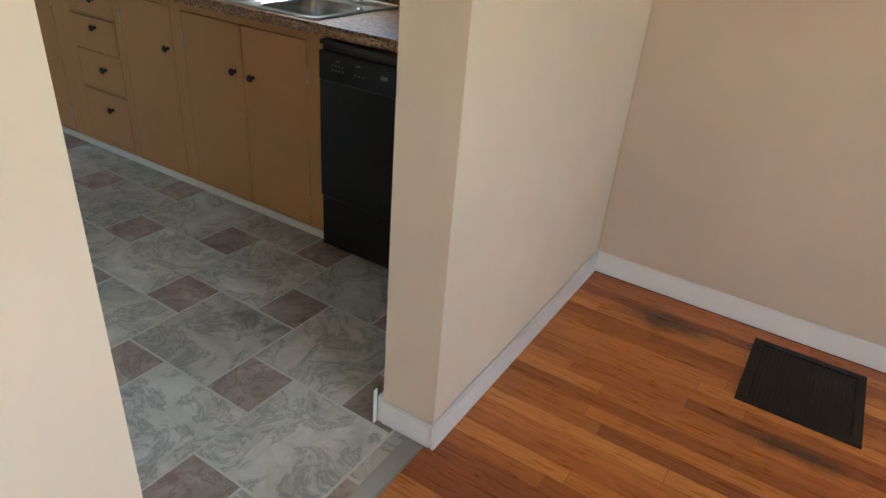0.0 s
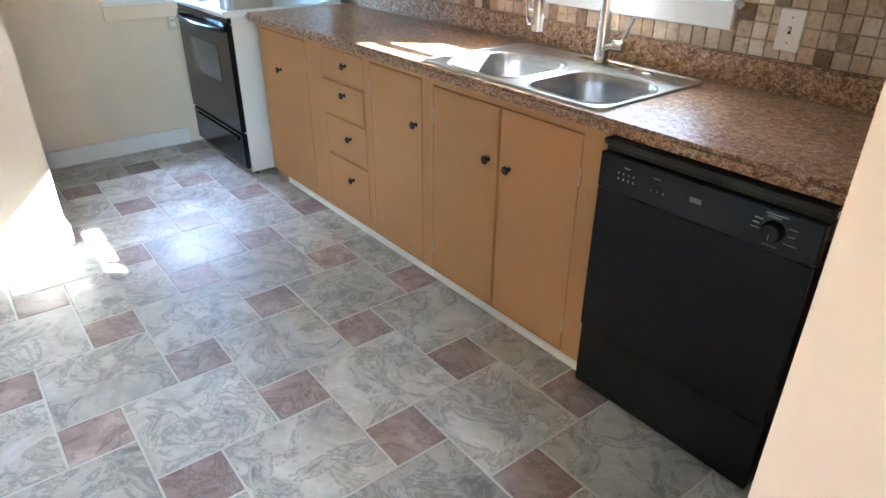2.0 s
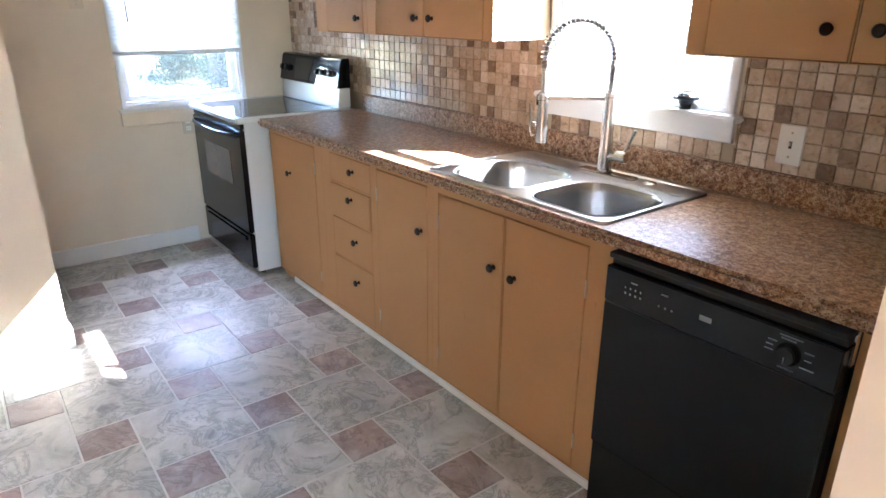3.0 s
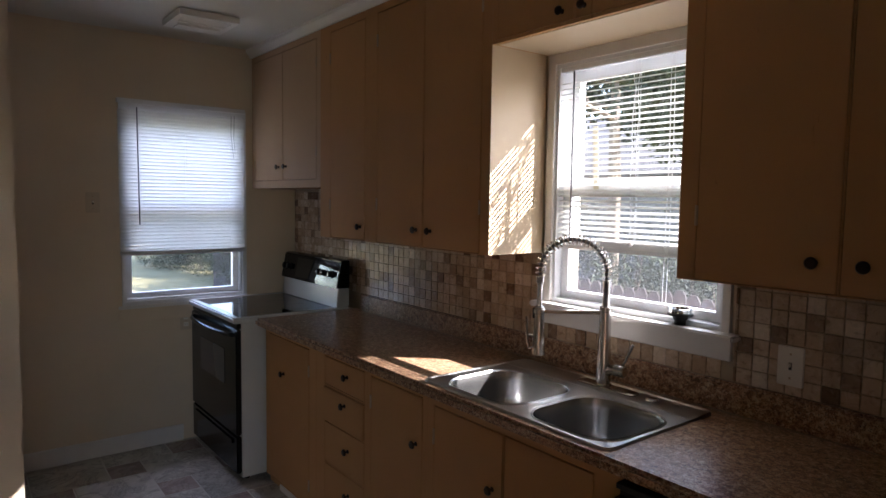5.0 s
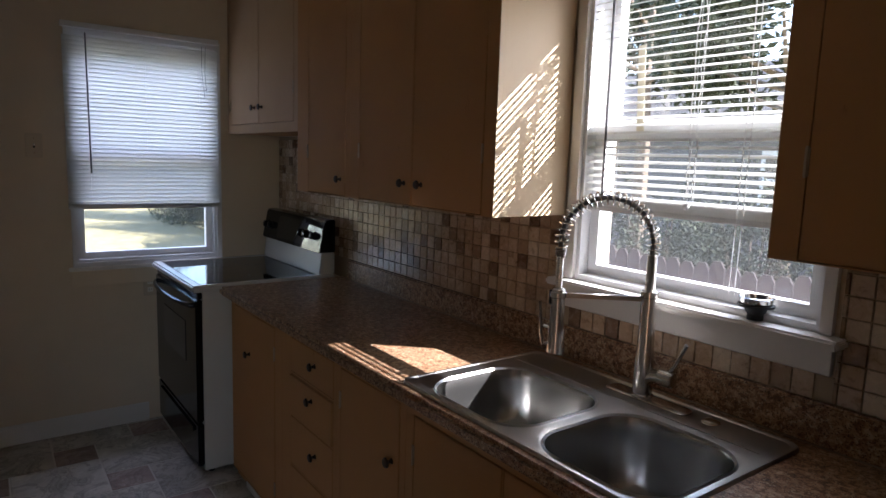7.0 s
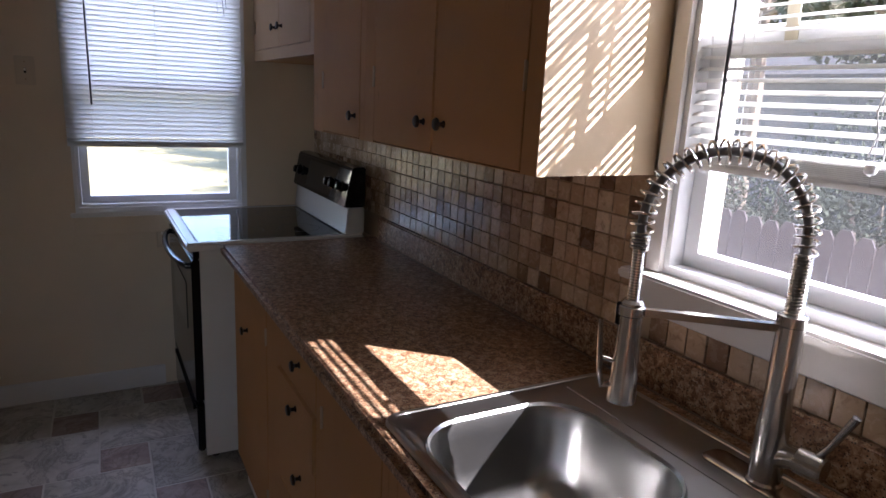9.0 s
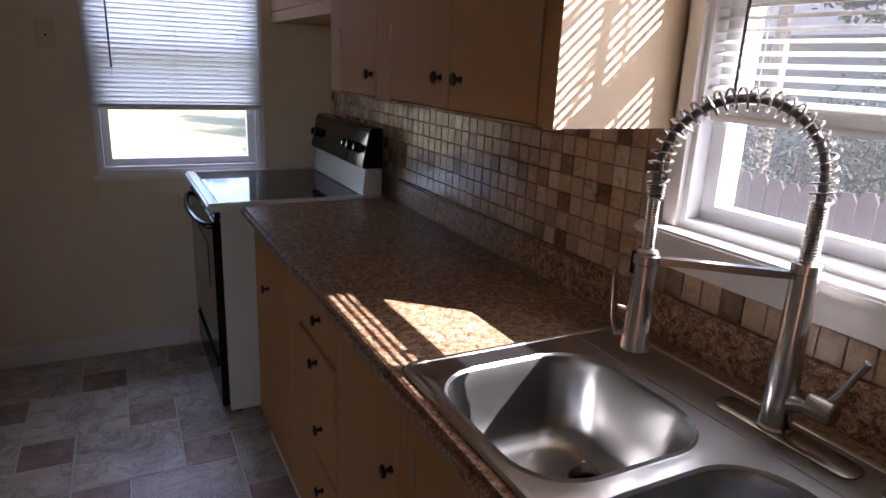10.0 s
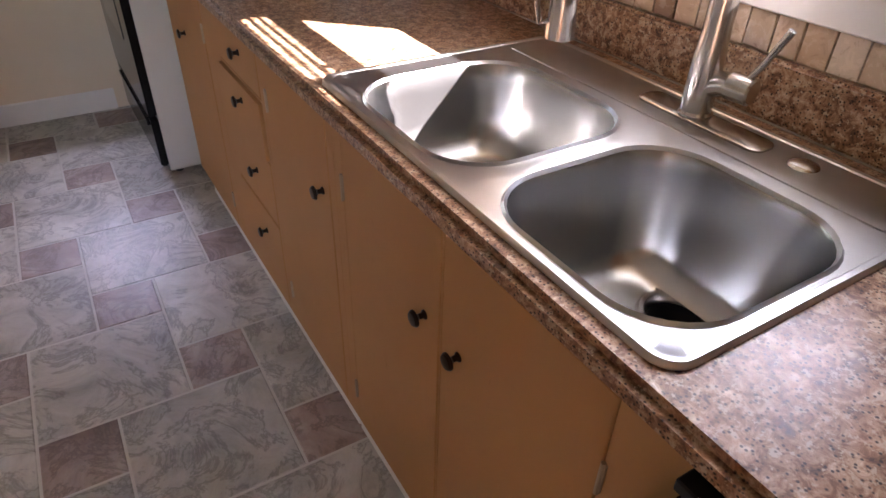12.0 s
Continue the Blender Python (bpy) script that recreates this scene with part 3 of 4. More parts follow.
cabinet("sink_cabinet", 2.391, 3.256, 0.045, BT, BF, -0.003,
        [("door", 2.43, 2.7945, 0.05, 0.835, (2.747, 0.637), 2.432, (0.72, 0.16)),
         ("door", 2.7985, 3.155, 0.05, 0.835, (2.852, 0.63), 3.157, (0.70, 0.16))],
        "tan painted two-door base cabinet under the sink", LOW, top=False)
tagged(part("toe_strip", box(1.06, 2.418, -0.596, -0.580, 0.0, 0.036, 0.004, 2), WHITE), "chipped white shoe moulding along the base cabinets", "floor moulding")
tagged(part("toe_strip", box(2.423, 3.252, -0.596, -0.580, 0.0, 0.036, 0.004, 2), WHITE), "chipped white shoe moulding along the base cabinets", "floor moulding")
tagged(part("toe_board", box(0.90, 3.256, -0.578, -0.560, 0.0, 0.0445), CAB), "dark recessed board under the base cabinets", "toe kick")


# ---- countertop ----
def countertop():
    c = thing("countertop", (2.5, -0.32, 0.869), "brown granite-pattern laminate countertop with a rounded front edge", "countertop")
    bm = slab("z", 0.869, 0.910, (0.85, WX0 - 0.003), (-0.640, -0.004), [(2.385, 3.19, -0.585, -0.09)])
    edges = [e for e in bm.edges if all(abs(v.co.y + 0.640) < 1e-4 for v in e.verts) and abs(e.verts[0].co.z - e.verts[1].co.z) < 1e-4]
    bmesh.ops.bevel(bm, geom=edges, offset=0.0115, segments=6, affect="EDGES")
    part("worktop", bm, GRANITE, c, "", True)
    part("upstand", box(0.93, WX0 - 0.003, -0.024, -0.0005, 0.9105, 1.010, 0.006, 3), GRANITE, c, "laminate upstand along the wall")
    part("caulk", box(0.93, WX0 - 0.003, -0.0285, -0.0245, 0.9105, 0.914, 0.001), mat("caulk", (0.25, 0.2, 0.15), 0.6), c)


countertop()


# ---- sink ----
def rrect(x0, x1, y0, y1, r, z, n=8):
    pts = []
    for cx, cy, a0 in ((x1 - r, y1 - r, 0), (x0 + r, y1 - r, 90), (x0 + r, y0 + r, 180), (x1 - r, y0 + r, 270)):
        for i in range(n + 1):
            a = radians(a0 + 90 * i / n)
            pts.append((cx + r * math.cos(a), cy + r * math.sin(a), z))
    return pts


def loft(bm, rings, cap=False):
    vs = [[bm.verts.new(p) for p in ring] for ring in rings]
    n = len(vs[0])
    for a, b in zip(vs, vs[1:]):
        for i in range(n):
            bm.faces.new((a[i], a[(i + 1) % n], b[(i + 1) % n], b[i]))
    if cap:
        bm.faces.new(vs[-1])
    return vs


def sink():
    s = thing("kitchen_sink", (2.78, -0.34, 0.91), "stainless steel double-bowl drop-in sink set in the countertop", "sink")
    X0, X1, Y0, Y1, Z = 2.36, 3.205, -0.609, -0.066, 0.9165
    bowls = [(2.435, 2.795, -0.580, -0.232), (2.847, 3.178, -0.583, -0.238)]
    bm = bmesh.new()
    outer = loft(bm, [rrect(X0, X1, Y0, Y1, 0.034, 0.9103, 6), rrect(X0 + 0.0005, X1 - 0.0005, Y0 + 0.0005, Y1 - 0.0005, 0.034, 0.9155, 6), rrect(X0 + 0.003, X1 - 0.003, Y0 + 0.003, Y1 - 0.003, 0.032, 0.9190, 6), rrect(X0 + 0.0105, X1 - 0.0105, Y0 + 0.0105, Y1 - 0.0105, 0.027, 0.9188, 6), rrect(X0 + 0.013, X1 - 0.013, Y0 + 0.013, Y1 - 0.013, 0.026, Z, 6)])[-1]
    rims = []
    for x0, x1, y0, y1 in bowls:
        g = 0.012
        rims.append(loft(bm, [rrect(x0, x1, y0, y1, 0.098, 0.9150), rrect(x0 - 0.004, x1 + 0.004, y0 - 0.004, y1 + 0.004, 0.101, 0.9208), rrect(x0 - g, x1 + g, y0 - g, y1 + g, 0.108, Z)][:2] + [rrect(x0 - 0.0075, x1 + 0.0075, y0 - 0.0075, y1 + 0.0075, 0.104, 0.9158), rrect(x0 - g, x1 + g, y0 - g, y1 + g, 0.108, Z)])[-1])
    edges = []
    for loop in (outer, *rims):
        for i in range(len(loop)):
            edges.append(bm.edges.get((loop[i], loop[(i + 1) % len(loop)])))
    bmesh.ops.triangle_fill(bm, use_beauty=True, use_dissolve=False, edges=edges)
    part("rim", bm, STEEL, s, "brushed steel rim", True)
    for k, (x0, x1, y0, y1) in enumerate(bowls):
        bm = bmesh.new()
        depth = (0.17, 0.19)[k]
        zs = [(0, 0.9150), (0.002, 0.909), (0.006, 0.88), (0.014, 0.915 - depth * 0.55), (0.026, 0.915 - depth * 0.82), (0.042, 0.915 - depth * 0.94), (0.065, 0.915 - depth)]
        rings = [rrect(x0 + d, x1 - d, y0 + d, y1 - d, 0.098 - d * 0.45, z) for d, z in zs]
        cx, cy, zb = (x0 + x1) / 2, (y0 + y1) / 2 + 0.085, 0.915 - depth - 0.004
        base = rings[-1]
        rings.append([(cx + 0.056 * math.cos(math.atan2(p[1] - cy, p[0] - cx)), cy + 0.056 * math.sin(math.atan2(p[1] - cy, p[0] - cx)), zb) for p in base])
        loft(bm, rings)
        bowl = part("bowl", bm, BOWLSTEEL, s, "deep rounded steel bowl", True)
        m = Matrix.Translation((cx, cy, zb))
        part("drain", lathe(bmesh.new(), [(0.058, 0.0003), (0.054, 0.0045), (0.047, 0.004), (0.043, -0.002), (0.040, -0.02)], m, 32), NICKEL, bowl, "polished drain collar", True)
        part("drain_well", lathe(bmesh.new(), [(0.0405, -0.012), (0.036, -0.045), (0, -0.05)], m, 24), BLACKMATTE, bowl, "dark drain opening", True)
    part("hole_cover", lathe(bmesh.new(), [(0.0, 0.0065), (0.012, 0.006), (0.021, 0.003), (0.023, 0.0)], Matrix.Translation((3.01, -0.122, Z)), 28), NICKEL, s, "round steel hole cover", True)
    bm = bmesh.new()
    loft(bm, [rrect(2.395, 3.17, -0.196, -0.190, 0.003, Z + 0.0002, 3), rrect(2.397, 3.168, -0.195, -0.191, 0.002, Z + 0.0022, 3)], True)
    part("deck_ridge", bm, STEEL, s, "pressed ridge in the tap deck", True)


sink()


# ---- faucet ----
def faucet():
    Z = 0.9165
    A, B = Vector((2.812, -0.128, 0)), Vector((2.657, -0.305, 0))
    f = thing("faucet", (A.x, A.y, Z), "brushed nickel faucet with an open spring arch on the sink deck", "faucet")
    bm = bmesh.new()
    loft(bm, [rrect(2.705, 2.955, -0.157, -0.101, 0.02, Z + 0.0002, 6), rrect(2.705, 2.955, -0.157, -0.101, 0.02, Z + 0.004, 6), rrect(2.709, 2.951, -0.153, -0.105, 0.018, Z + 0.0065, 6)], True)
    part("deck_plate", bm, NICKEL, f, "long oval deck plate", True)
    m = Matrix.Translation((A.x, A.y, 0))
    part("column", lathe(bmesh.new(), [(0.029, Z + 0.0065), (0.029, Z + 0.010), (0.0255, Z + 0.014), (0.0245, 1.02), (0.0215, 1.06), (0.0205, 1.188), (0.0225, 1.19), (0.0225, 1.205), (0.019, 1.207), (0, 1.207)], m, 28), NICKEL, f, "tapered nickel column", True)
    way = Vector((1, 0.12, 0)).normalized()
    o = Vector((A.x, A.y, 0.985))
    side = part("valve_body", tube(bmesh.new(), [o + way * 0.012 + Vector((0, 0, -0.012)), o + way * 0.03 + Vector((0, 0, -0.002)), o + way * 0.045, o + way * 0.046, o + way * 0.082, o + way * 0.085], [0.018, 0.019, 0.019, 0.0215, 0.0215, 0.018], 20), NICKEL, f, "side valve body", True)
    part("lever", tube(bmesh.new(), [o + way * 0.068 + Vector((0, 0, 0.012)), o + way * 0.085 + Vector((0, 0, 0.04)), o + way * 0.112 + Vector((0, 0, 0.10)), o + way * 0.1125 + Vector((0, 0, 0.101))], [0.0055, 0.0055, 0.0065, 0.004], 12), NICKEL, f, "thin upright lever", True)
    d = (B - A)
    L = d.length
    u = d.normalized()
    ws = Vector((-u.y, u.x, 0))
    # support arm
    bm = bmesh.new()
    for k in (0,):
        lo, hi = 1.178, 1.190
        a, b = A + u * 0.018, B - u * 0.016
        ring = [[bm.verts.new((q + ws * sx * 0.0075) + Vector((0, 0, z))) for sx, z in ((-1, lo), (1, lo), (1, hi), (-1, hi))] for q in (a, b)]
        for i in range(4):
            bm.faces.new((ring[0][i], ring[0][(i + 1) % 4], ring[1][(i + 1) % 4], ring[1][i]))
        bm.faces.new(ring[0])
        bm.faces.new(ring[1])
    bmesh.ops.recalc_face_normals(bm, faces=bm.faces)
    part("support_arm", bm, NICKEL, f, "flat arm that holds the spray head")
    part("holder_ring", lathe(bmesh.new(), [(0.0195, 1.176), (0.0215, 1.178), (0.0215, 1.192), (0.0195, 1.194)], Matrix.Translation((B.x, B.y, 0)), 24), NICKEL, f, "", True)
    # hose arch
    R = L / 2
    mid = (A + B) / 2
    zc = 1.445 - R
    path = [A + Vector((0, 0, 1.205 + (zc - 1.205) * i / 8)) for i in range(8)]
    path += [mid - u * R * math.cos(math.pi * i / 24) + Vector((0, 0, zc + R * math.sin(math.pi * i / 24))) for i in range(25)]
    path += [B + Vector((0, 0, zc - (zc - 1.20) * i / 8)) for i in range(1, 9)]
    part("hose", tube(bmesh.new(), path, 0.0072, 12), HOSE, f, "ribbed hose inside the spring", True)
    # spring: a helix round the path, wide on the arch and tight at its ends
    lens = [0.0]
    for a, b in zip(path, path[1:]):
        lens.append(lens[-1] + (b - a).length)
    total = lens[-1]

    def at(s):
        for i in range(len(lens) - 1):
            if s <= lens[i + 1]:
                k = (s - lens[i]) / (lens[i + 1] - lens[i])
                p = path[i].lerp(path[i + 1], k)
                return p, (path[i + 1] - path[i]).normalized()
        return path[-1], (path[-1] - path[-2]).normalized()

    def coil(s0, s1, pitch, rad, wire, name, lab):
        pts, s, ang = [], s0, 0.0
        steps = int((s1 - s0) / pitch * 12)
        for i in range(steps + 1):
            s = s0 + (s1 - s0) * i / steps
            p, t = at(s)
            n = ws
            b = t.cross(n)
            a = 2 * math.pi * i / 12
            pts.append(p + rad * (math.cos(a) * n + math.sin(a) * b))
        part(name, tube(bmesh.new(), pts, wire, 5), NICKEL, f, lab, True)

    coil(0.0, 0.095, 0.0050, 0.0125, 0.0021, "tight_spring", "closely wound end of the spring")
    coil(0.095, total - 0.11, 0.0158, 0.0172, 0.0023, "spring", "open coil spring")
    coil(total - 0.11, total - 0.085, 0.0050, 0.0135, 0.0021, "tight_spring", "closely wound end of the spring")
    m = Matrix.Translation((B.x, B.y, 0))
    ribs = []
    for i in range(20):
        z = 1.200 + i * 0.0046
        ribs += [(0.0085, z), (0.0102, z + 0.0012), (0.0102, z + 0.0030), (0.0085, z + 0.0042)]
    part("collar", lathe(bmesh.new(), ribs, m, 16), CHROME, f, "ribbed chrome neck", True)
    bt = B + u * 0.0175
    part("spray_button", box(bt.x - 0.006, bt.x + 0.006, bt.y - 0.005, bt.y + 0.005, 1.158, 1.196, 0.002), BLACKPLASTIC, f, "black button on the spray head")
    part("spray_head", lathe(bmesh.new(), [(0, 1.203), (0.014, 1.203), (0.0185, 1.198), (0.0185, 1.165), (0.0195, 1.12), (0.0235, 1.035), (0.0235, 1.028), (0.019, 1.026), (0.0, 1.026)], m, 28), NICKEL, f, "tapered spray head", True)
    part("spray_lever", tube(bmesh.new(), [B + u * 0.018 + Vector((0, 0, 1.056)), B + u * 0.034 + Vector((0, 0, 1.050)), B + u * 0.040 + Vector((0, 0, 1.075)), B + u * 0.046 + Vector((0, 0, 1.165))], [0.006, 0.0055, 0.0048, 0.0042], 8), NICKEL, f, "thin spray trigger", True)
    part("spray_clip", tube(bmesh.new(), [B + u * 0.02 + Vector((0, 0, 1.095)), B + u * 0.036 + Vector((0, 0, 1.098))], 0.004, 8), CHROME, f, "", True)


faucet()


# ---- dishwasher ----
def dishwasher():
    x0, x1, F = 3.262, 3.868, -0.652
    d = thing("dishwasher", ((x0 + x1) / 2, F, 0), "black built-in dishwasher under the worktop", "dishwasher")
    part("tub", box(x0 + 0.004, x1 - 0.004, -0.60, -0.03, 0.02, 0.862), BLACKMATTE, d)
    panel = part("control_panel", box(x0, x1, F - 0.002, -0.6005, 0.722, 0.826, 0.003, 2), BLACKPLASTIC, d, "glossy black control panel")
    part("handle_recess", box(x0 + 0.004, x1 - 0.004, F + 0.018, -0.6005, 0.827, 0.846), BLACKMATTE, d)
    part("top_trim", box(x0, x1, F + 0.004, -0.6005, 0.8465, 0.862, 0.002), BLACKMATTE, d)
    part("door_panel", box(x0, x1, F, -0.6005, 0.250, 0.7205, 0.003, 2), APPBLACK, d)
    part("kick_panel", box(x0 + 0.002, x1 - 0.002, F + 0.006, -0.6005, 0.022, 0.247, 0.003, 2), APPBLACK, d)
    m = Matrix.Translation((3.762, F - 0.002, 0.772)) @ Matrix.Rotation(radians(90), 4, "X")
    part("dial", lathe(bmesh.new(), [(0.026, 0), (0.026, 0.005), (0.021, 0.016), (0.0195, 0.018), (0, 0.018)], m, 28), BLACKPLASTIC, panel, "round cycle dial", True)
    part("dial_mark", box(3.761, 3.763, F - 0.0215, F - 0.0205, 0.756, 0.770), PRINT, panel)
    y = F - 0.0026
    def mark(a, b, z, h):
        part("printed_mark", box(a, b, y - 0.0004, y, z, z + h), PRINT, panel)

    for i in range(4):
        mark(3.327 + i * 0.016, 3.331 + i * 0.016, 0.778, 0.006)
        mark(3.327 + i * 0.016, 3.333 + i * 0.016, 0.762, 0.006)
    mark(3.345, 3.365, 0.797, 0.004)
    for i in range(3):
        mark(3.432 + i * 0.019, 3.437 + i * 0.019, 0.762, 0.005)
    mark(3.438, 3.458, 0.797, 0.004)
    for a, b, z in ((3.715, 3.735, 0.792), (3.712, 3.728, 0.780), (3.710, 3.730, 0.768), (3.738, 3.788, 0.812), (3.742, 3.775, 0.805), (3.795, 3.815, 0.79), (3.797, 3.812, 0.772), (3.79, 3.82, 0.752), (3.745, 3.78, 0.735)):
        mark(a, b, z, 0.003)
    part("badge", box(3.548, 3.580, y - 0.001, y, 0.772, 0.786, 0.0004), PRINT, panel, "small grey badge")
    part("bracket", box(3.870, 3.874, F + 0.03, F + 0.05, 0.78, 0.86), CHROME, d, "thin bright mounting bracket")
    tagged(part("filler_panel", box(3.876, WX0 - 0.002, -0.60, -0.03, 0.0, 0.868), CAB), "tan filler beside the dishwasher", "cabinet panel")


dishwasher()


# ---- stove ----
def stove():
    x0, x1, F, B = 0.062, 0.842, -0.735, -0.045
    s = thing("stove", ((x0 + x1) / 2, F, 0), "black and white freestanding electric range with a glass top", "stove")
    part("side_body", box(x0 + 0.002, x1 - 0.002, F + 0.02, B, 0.02, 0.888, 0.003), ENAMEL, s, "white enamel body")
    bm = slab("z", 0.889, 0.922, (x0 - 0.006, x1 + 0.010), (F - 0.028, B + 0.0), [(x0 + 0.03, x1 - 0.03, F + 0.02, B - 0.085)])
    bmesh.ops.bevel(bm, geom=[e for e in bm.edges if len(e.link_faces) == 2 and e.calc_face_angle(0) > 1], offset=0.009, segments=3, affect="EDGES", clamp_overlap=True)
    part("cooktop_frame", bm, ENAMEL, s, "white enamel cooktop frame", True)
    g = part("cooktop_glass", box(x0 + 0.0305, x1 - 0.0305, F + 0.0205, B - 0.0855, 0.905, 0.9195), BLACKGLASS, s, "black ceramic glass top")
    for cx, cy, r in ((0.28, -0.53, 0.085), (0.64, -0.53, 0.10), (0.28, -0.27, 0.10), (0.64, -0.27, 0.085)):
        part("burner_ring", lathe(bmesh.new(), [(r, 0.0), (r + 0.001, 0.0003), (r + 0.002, 0.0)], Matrix.Translation((cx, cy, 0.9197)), 40), PRINT, g, "printed burner ring", True)
    # backguard: white base below a black console
    def wedge(xa, xb, prof):
        bm = bmesh.new()
        r = [[bm.verts.new((x, y, z)) for y, z in prof] for x in (xa, xb)]
        n = len(prof)
        for i in range(n):
            bm.faces.new((r[0][i], r[0][(i + 1) % n], r[1][(i + 1) % n], r[1][i]))
        bm.faces.new(r[0])
        bm.faces.new(r[1])
        bmesh.ops.recalc_face_normals(bm, faces=bm.faces)
        bmesh.ops.bevel(bm, geom=list(bm.edges), offset=0.005, segments=2, affect="EDGES", clamp_overlap=True)
        return bm
    part("backguard", wedge(x0 + 0.004, x1 - 0.002, [(B - 0.086, 0.9225), (B - 0.073, 1.035), (B, 1.035), (B, 0.9225)]), ENAMEL, s, "white lower backguard", True)
    con = part("console", wedge(x0 - 0.004, x1 + 0.004, [(B - 0.092, 1.036), (B - 0.060, 1.197), (B - 0.045, 1.205), (B, 1.205), (B, 1.036)]), CONSOLEBLACK, s, "black control console", True)
    lean = math.atan2(0.032, 0.161)
    def on(x, z, off=0.0):
        return Vector((x, B - 0.092 + (z - 1.036) / 0.161 * 0.032 - off * math.cos(lean), z + off * math.sin(lean)))
    bm = bmesh.new()
    q = [on(0.27, 1.055, 0.001), on(0.70, 1.055, 0.001), on(0.70, 1.18, 0.001), on(0.27, 1.18, 0.001)]
    q2_ = [v + Vector((0, 0.004, 0)) for v in q]
    va, vb = [bm.verts.new(v) for v in q], [bm.verts.new(v) for v in q2_]
    bm.faces.new(va)
    bm.faces.new(vb)
    for i in range(4):
        bm.faces.new((va[i], va[(i + 1) % 4], vb[(i + 1) % 4], vb[i]))
    bmesh.ops.recalc_face_normals(bm, faces=bm.faces)
    part("display_glass", bm, BLACKGLASS, con, "glossy black display panel")
    for x in (0.115, 0.175, 0.60, 0.665, 0.76):
        o = on(x, 1.115, 0.0)
        m = Matrix.Translation(o) @ Matrix.Rotation(radians(90) - lean, 4, "X")
        bm = lathe(bmesh.new(), [(0.024, -0.002), (0.024, 0.004), (0.019, 0.008), (0.0175, 0.026), (0.014, 0.028), (0, 0.028)], m, 24)
        part("burner_knob", bm, BLACKPLASTIC, con, "black round burner knob", True)
    door = part("oven_door", box(x0 + 0.002, x1 - 0.002, F - 0.012, F + 0.0195, 0.262, 0.855, 0.006, 2), BLACKPLASTIC, s, "black oven door")
    part("oven_window", box(0.24, 0.66, F - 0.0145, F - 0.0122, 0.52, 0.72, 0.001), OVENGLASS, door, "dark oven window")
    part("vent_trim", box(x0 + 0.004, x1 - 0.004, F - 0.004, F + 0.0195, 0.857, 0.886, 0.003), BLACKPLASTIC, s)
    pts = [(x0 + 0.05 + (x1 - x0 - 0.10) * i / 16, F - 0.02 - 0.040 * math.sin(math.pi * i / 16) ** 0.6, 0.822 - 0.0 * i) for i in range(17)]
    pts = [(x0 + 0.05, F - 0.008, 0.822)] + pts + [(x1 - 0.05, F - 0.008, 0.822)]
    part("oven_handle", tube(bmesh.new(), pts, 0.0125, 12), BLACKPLASTIC, door, "black bowed oven handle", True)
    dr = part("drawer_front", box(x0 + 0.002, x1 - 0.002, F - 0.010, F + 0.0195, 0.045, 0.255, 0.006, 2), BLACKPLASTIC, s, "black storage drawer")
    part("drawer_grip", box(x0 + 0.06, x1 - 0.06, F - 0.018, F - 0.0105, 0.205, 0.232, 0.005, 2), BLACKPLASTIC, dr)
    for x in (x0 + 0.04, x1 - 0.04):
        for y in (F + 0.06, B - 0.06):
            part("foot", lathe(bmesh.new(), [(0.0, 0), (0.016, 0), (0.016, 0.006), (0.008, 0.008), (0.008, 0.02)], Matrix.Translation((x, y, 0)), 12), BLACKMATTE, s)


stove()

# ---- wall cabinets ----
UF, UT = -0.315, H - 0.0015
UP = "wall cabinets"
cabinet("wall_cabinet", 0.003, 0.988, 1.636, UT, UF, -0.001,
        [("door", 0.046, 0.4905, 1.683, 2.46, (0.435, 1.766), 0.048, (1.79, 2.33)),
         ("door", 0.4935, 0.942, 1.683, 2.46, (0.540, 1.766), 0.942, (1.84, 2.33))],
        "two-door wall cabinet above the stove in a paler tan", UP, paint=PALECAB)
cabinet("wall_cabinet", 0.989, 1.50, 1.364, UT, UF, -0.009,
        [("door", 1.105, 1.462, 1.366, 2.46, (1.451 - 0.03, 1.435), 1.105, (1.545, 2.32))],
        "tan painted tall one-door wall cabinet", UP)
cabinet("wall_cabinet", 1.501, 2.387, 1.364, UT, UF, -0.009,
        [("door", 1.575, 1.952, 1.366, 2.46, (1.905, 1.442), 1.577, (1.553, 2.33)),
         ("door", 1.955, 2.335, 1.366, 2.46, (2.012, 1.441), 2.333, (1.55, 2.33))],
        "tan painted tall two-door wall cabinet beside the window", UP, right=ALCOVE)
cabinet("wall_cabinet", 2.388, 3.203, 2.168, UT, UF, -0.0185,
        [("door", 2.41, 2.786, 2.18, 2.46, (2.735, 2.216), 2.412, (2.36,)),
         ("door", 2.789, 3.18, 2.18, 2.46, (2.830, 2.216), 3.178, (2.36,))],
        "tan painted short two-door wall cabinet above the window", UP, under=ALCOVE)
cabinet("wall_cabinet", 3.204, WX0 - 0.002, 1.361, UT, UF, -0.009,
        [("door", 3.257, 3.627, 1.363, 2.46, (3.572, 1.438), 3.257, (1.545, 2.33)),
         ("door", 3.630, 4.07, 1.363, 2.46, (3.684, 1.437), 4.07, (1.545, 2.33))],
        "tan painted tall two-door wall cabinet above the dishwasher", UP, left=ALCOVE)
lt = thing("door_latch", (3.75, UF, 1.555), "ivory and brass latch knob on the wall cabinet door", "latch")
m_ = Matrix.Translation((3.762, UF - 0.0015, 1.555)) @ Matrix.Rotation(radians(90), 4, "X")
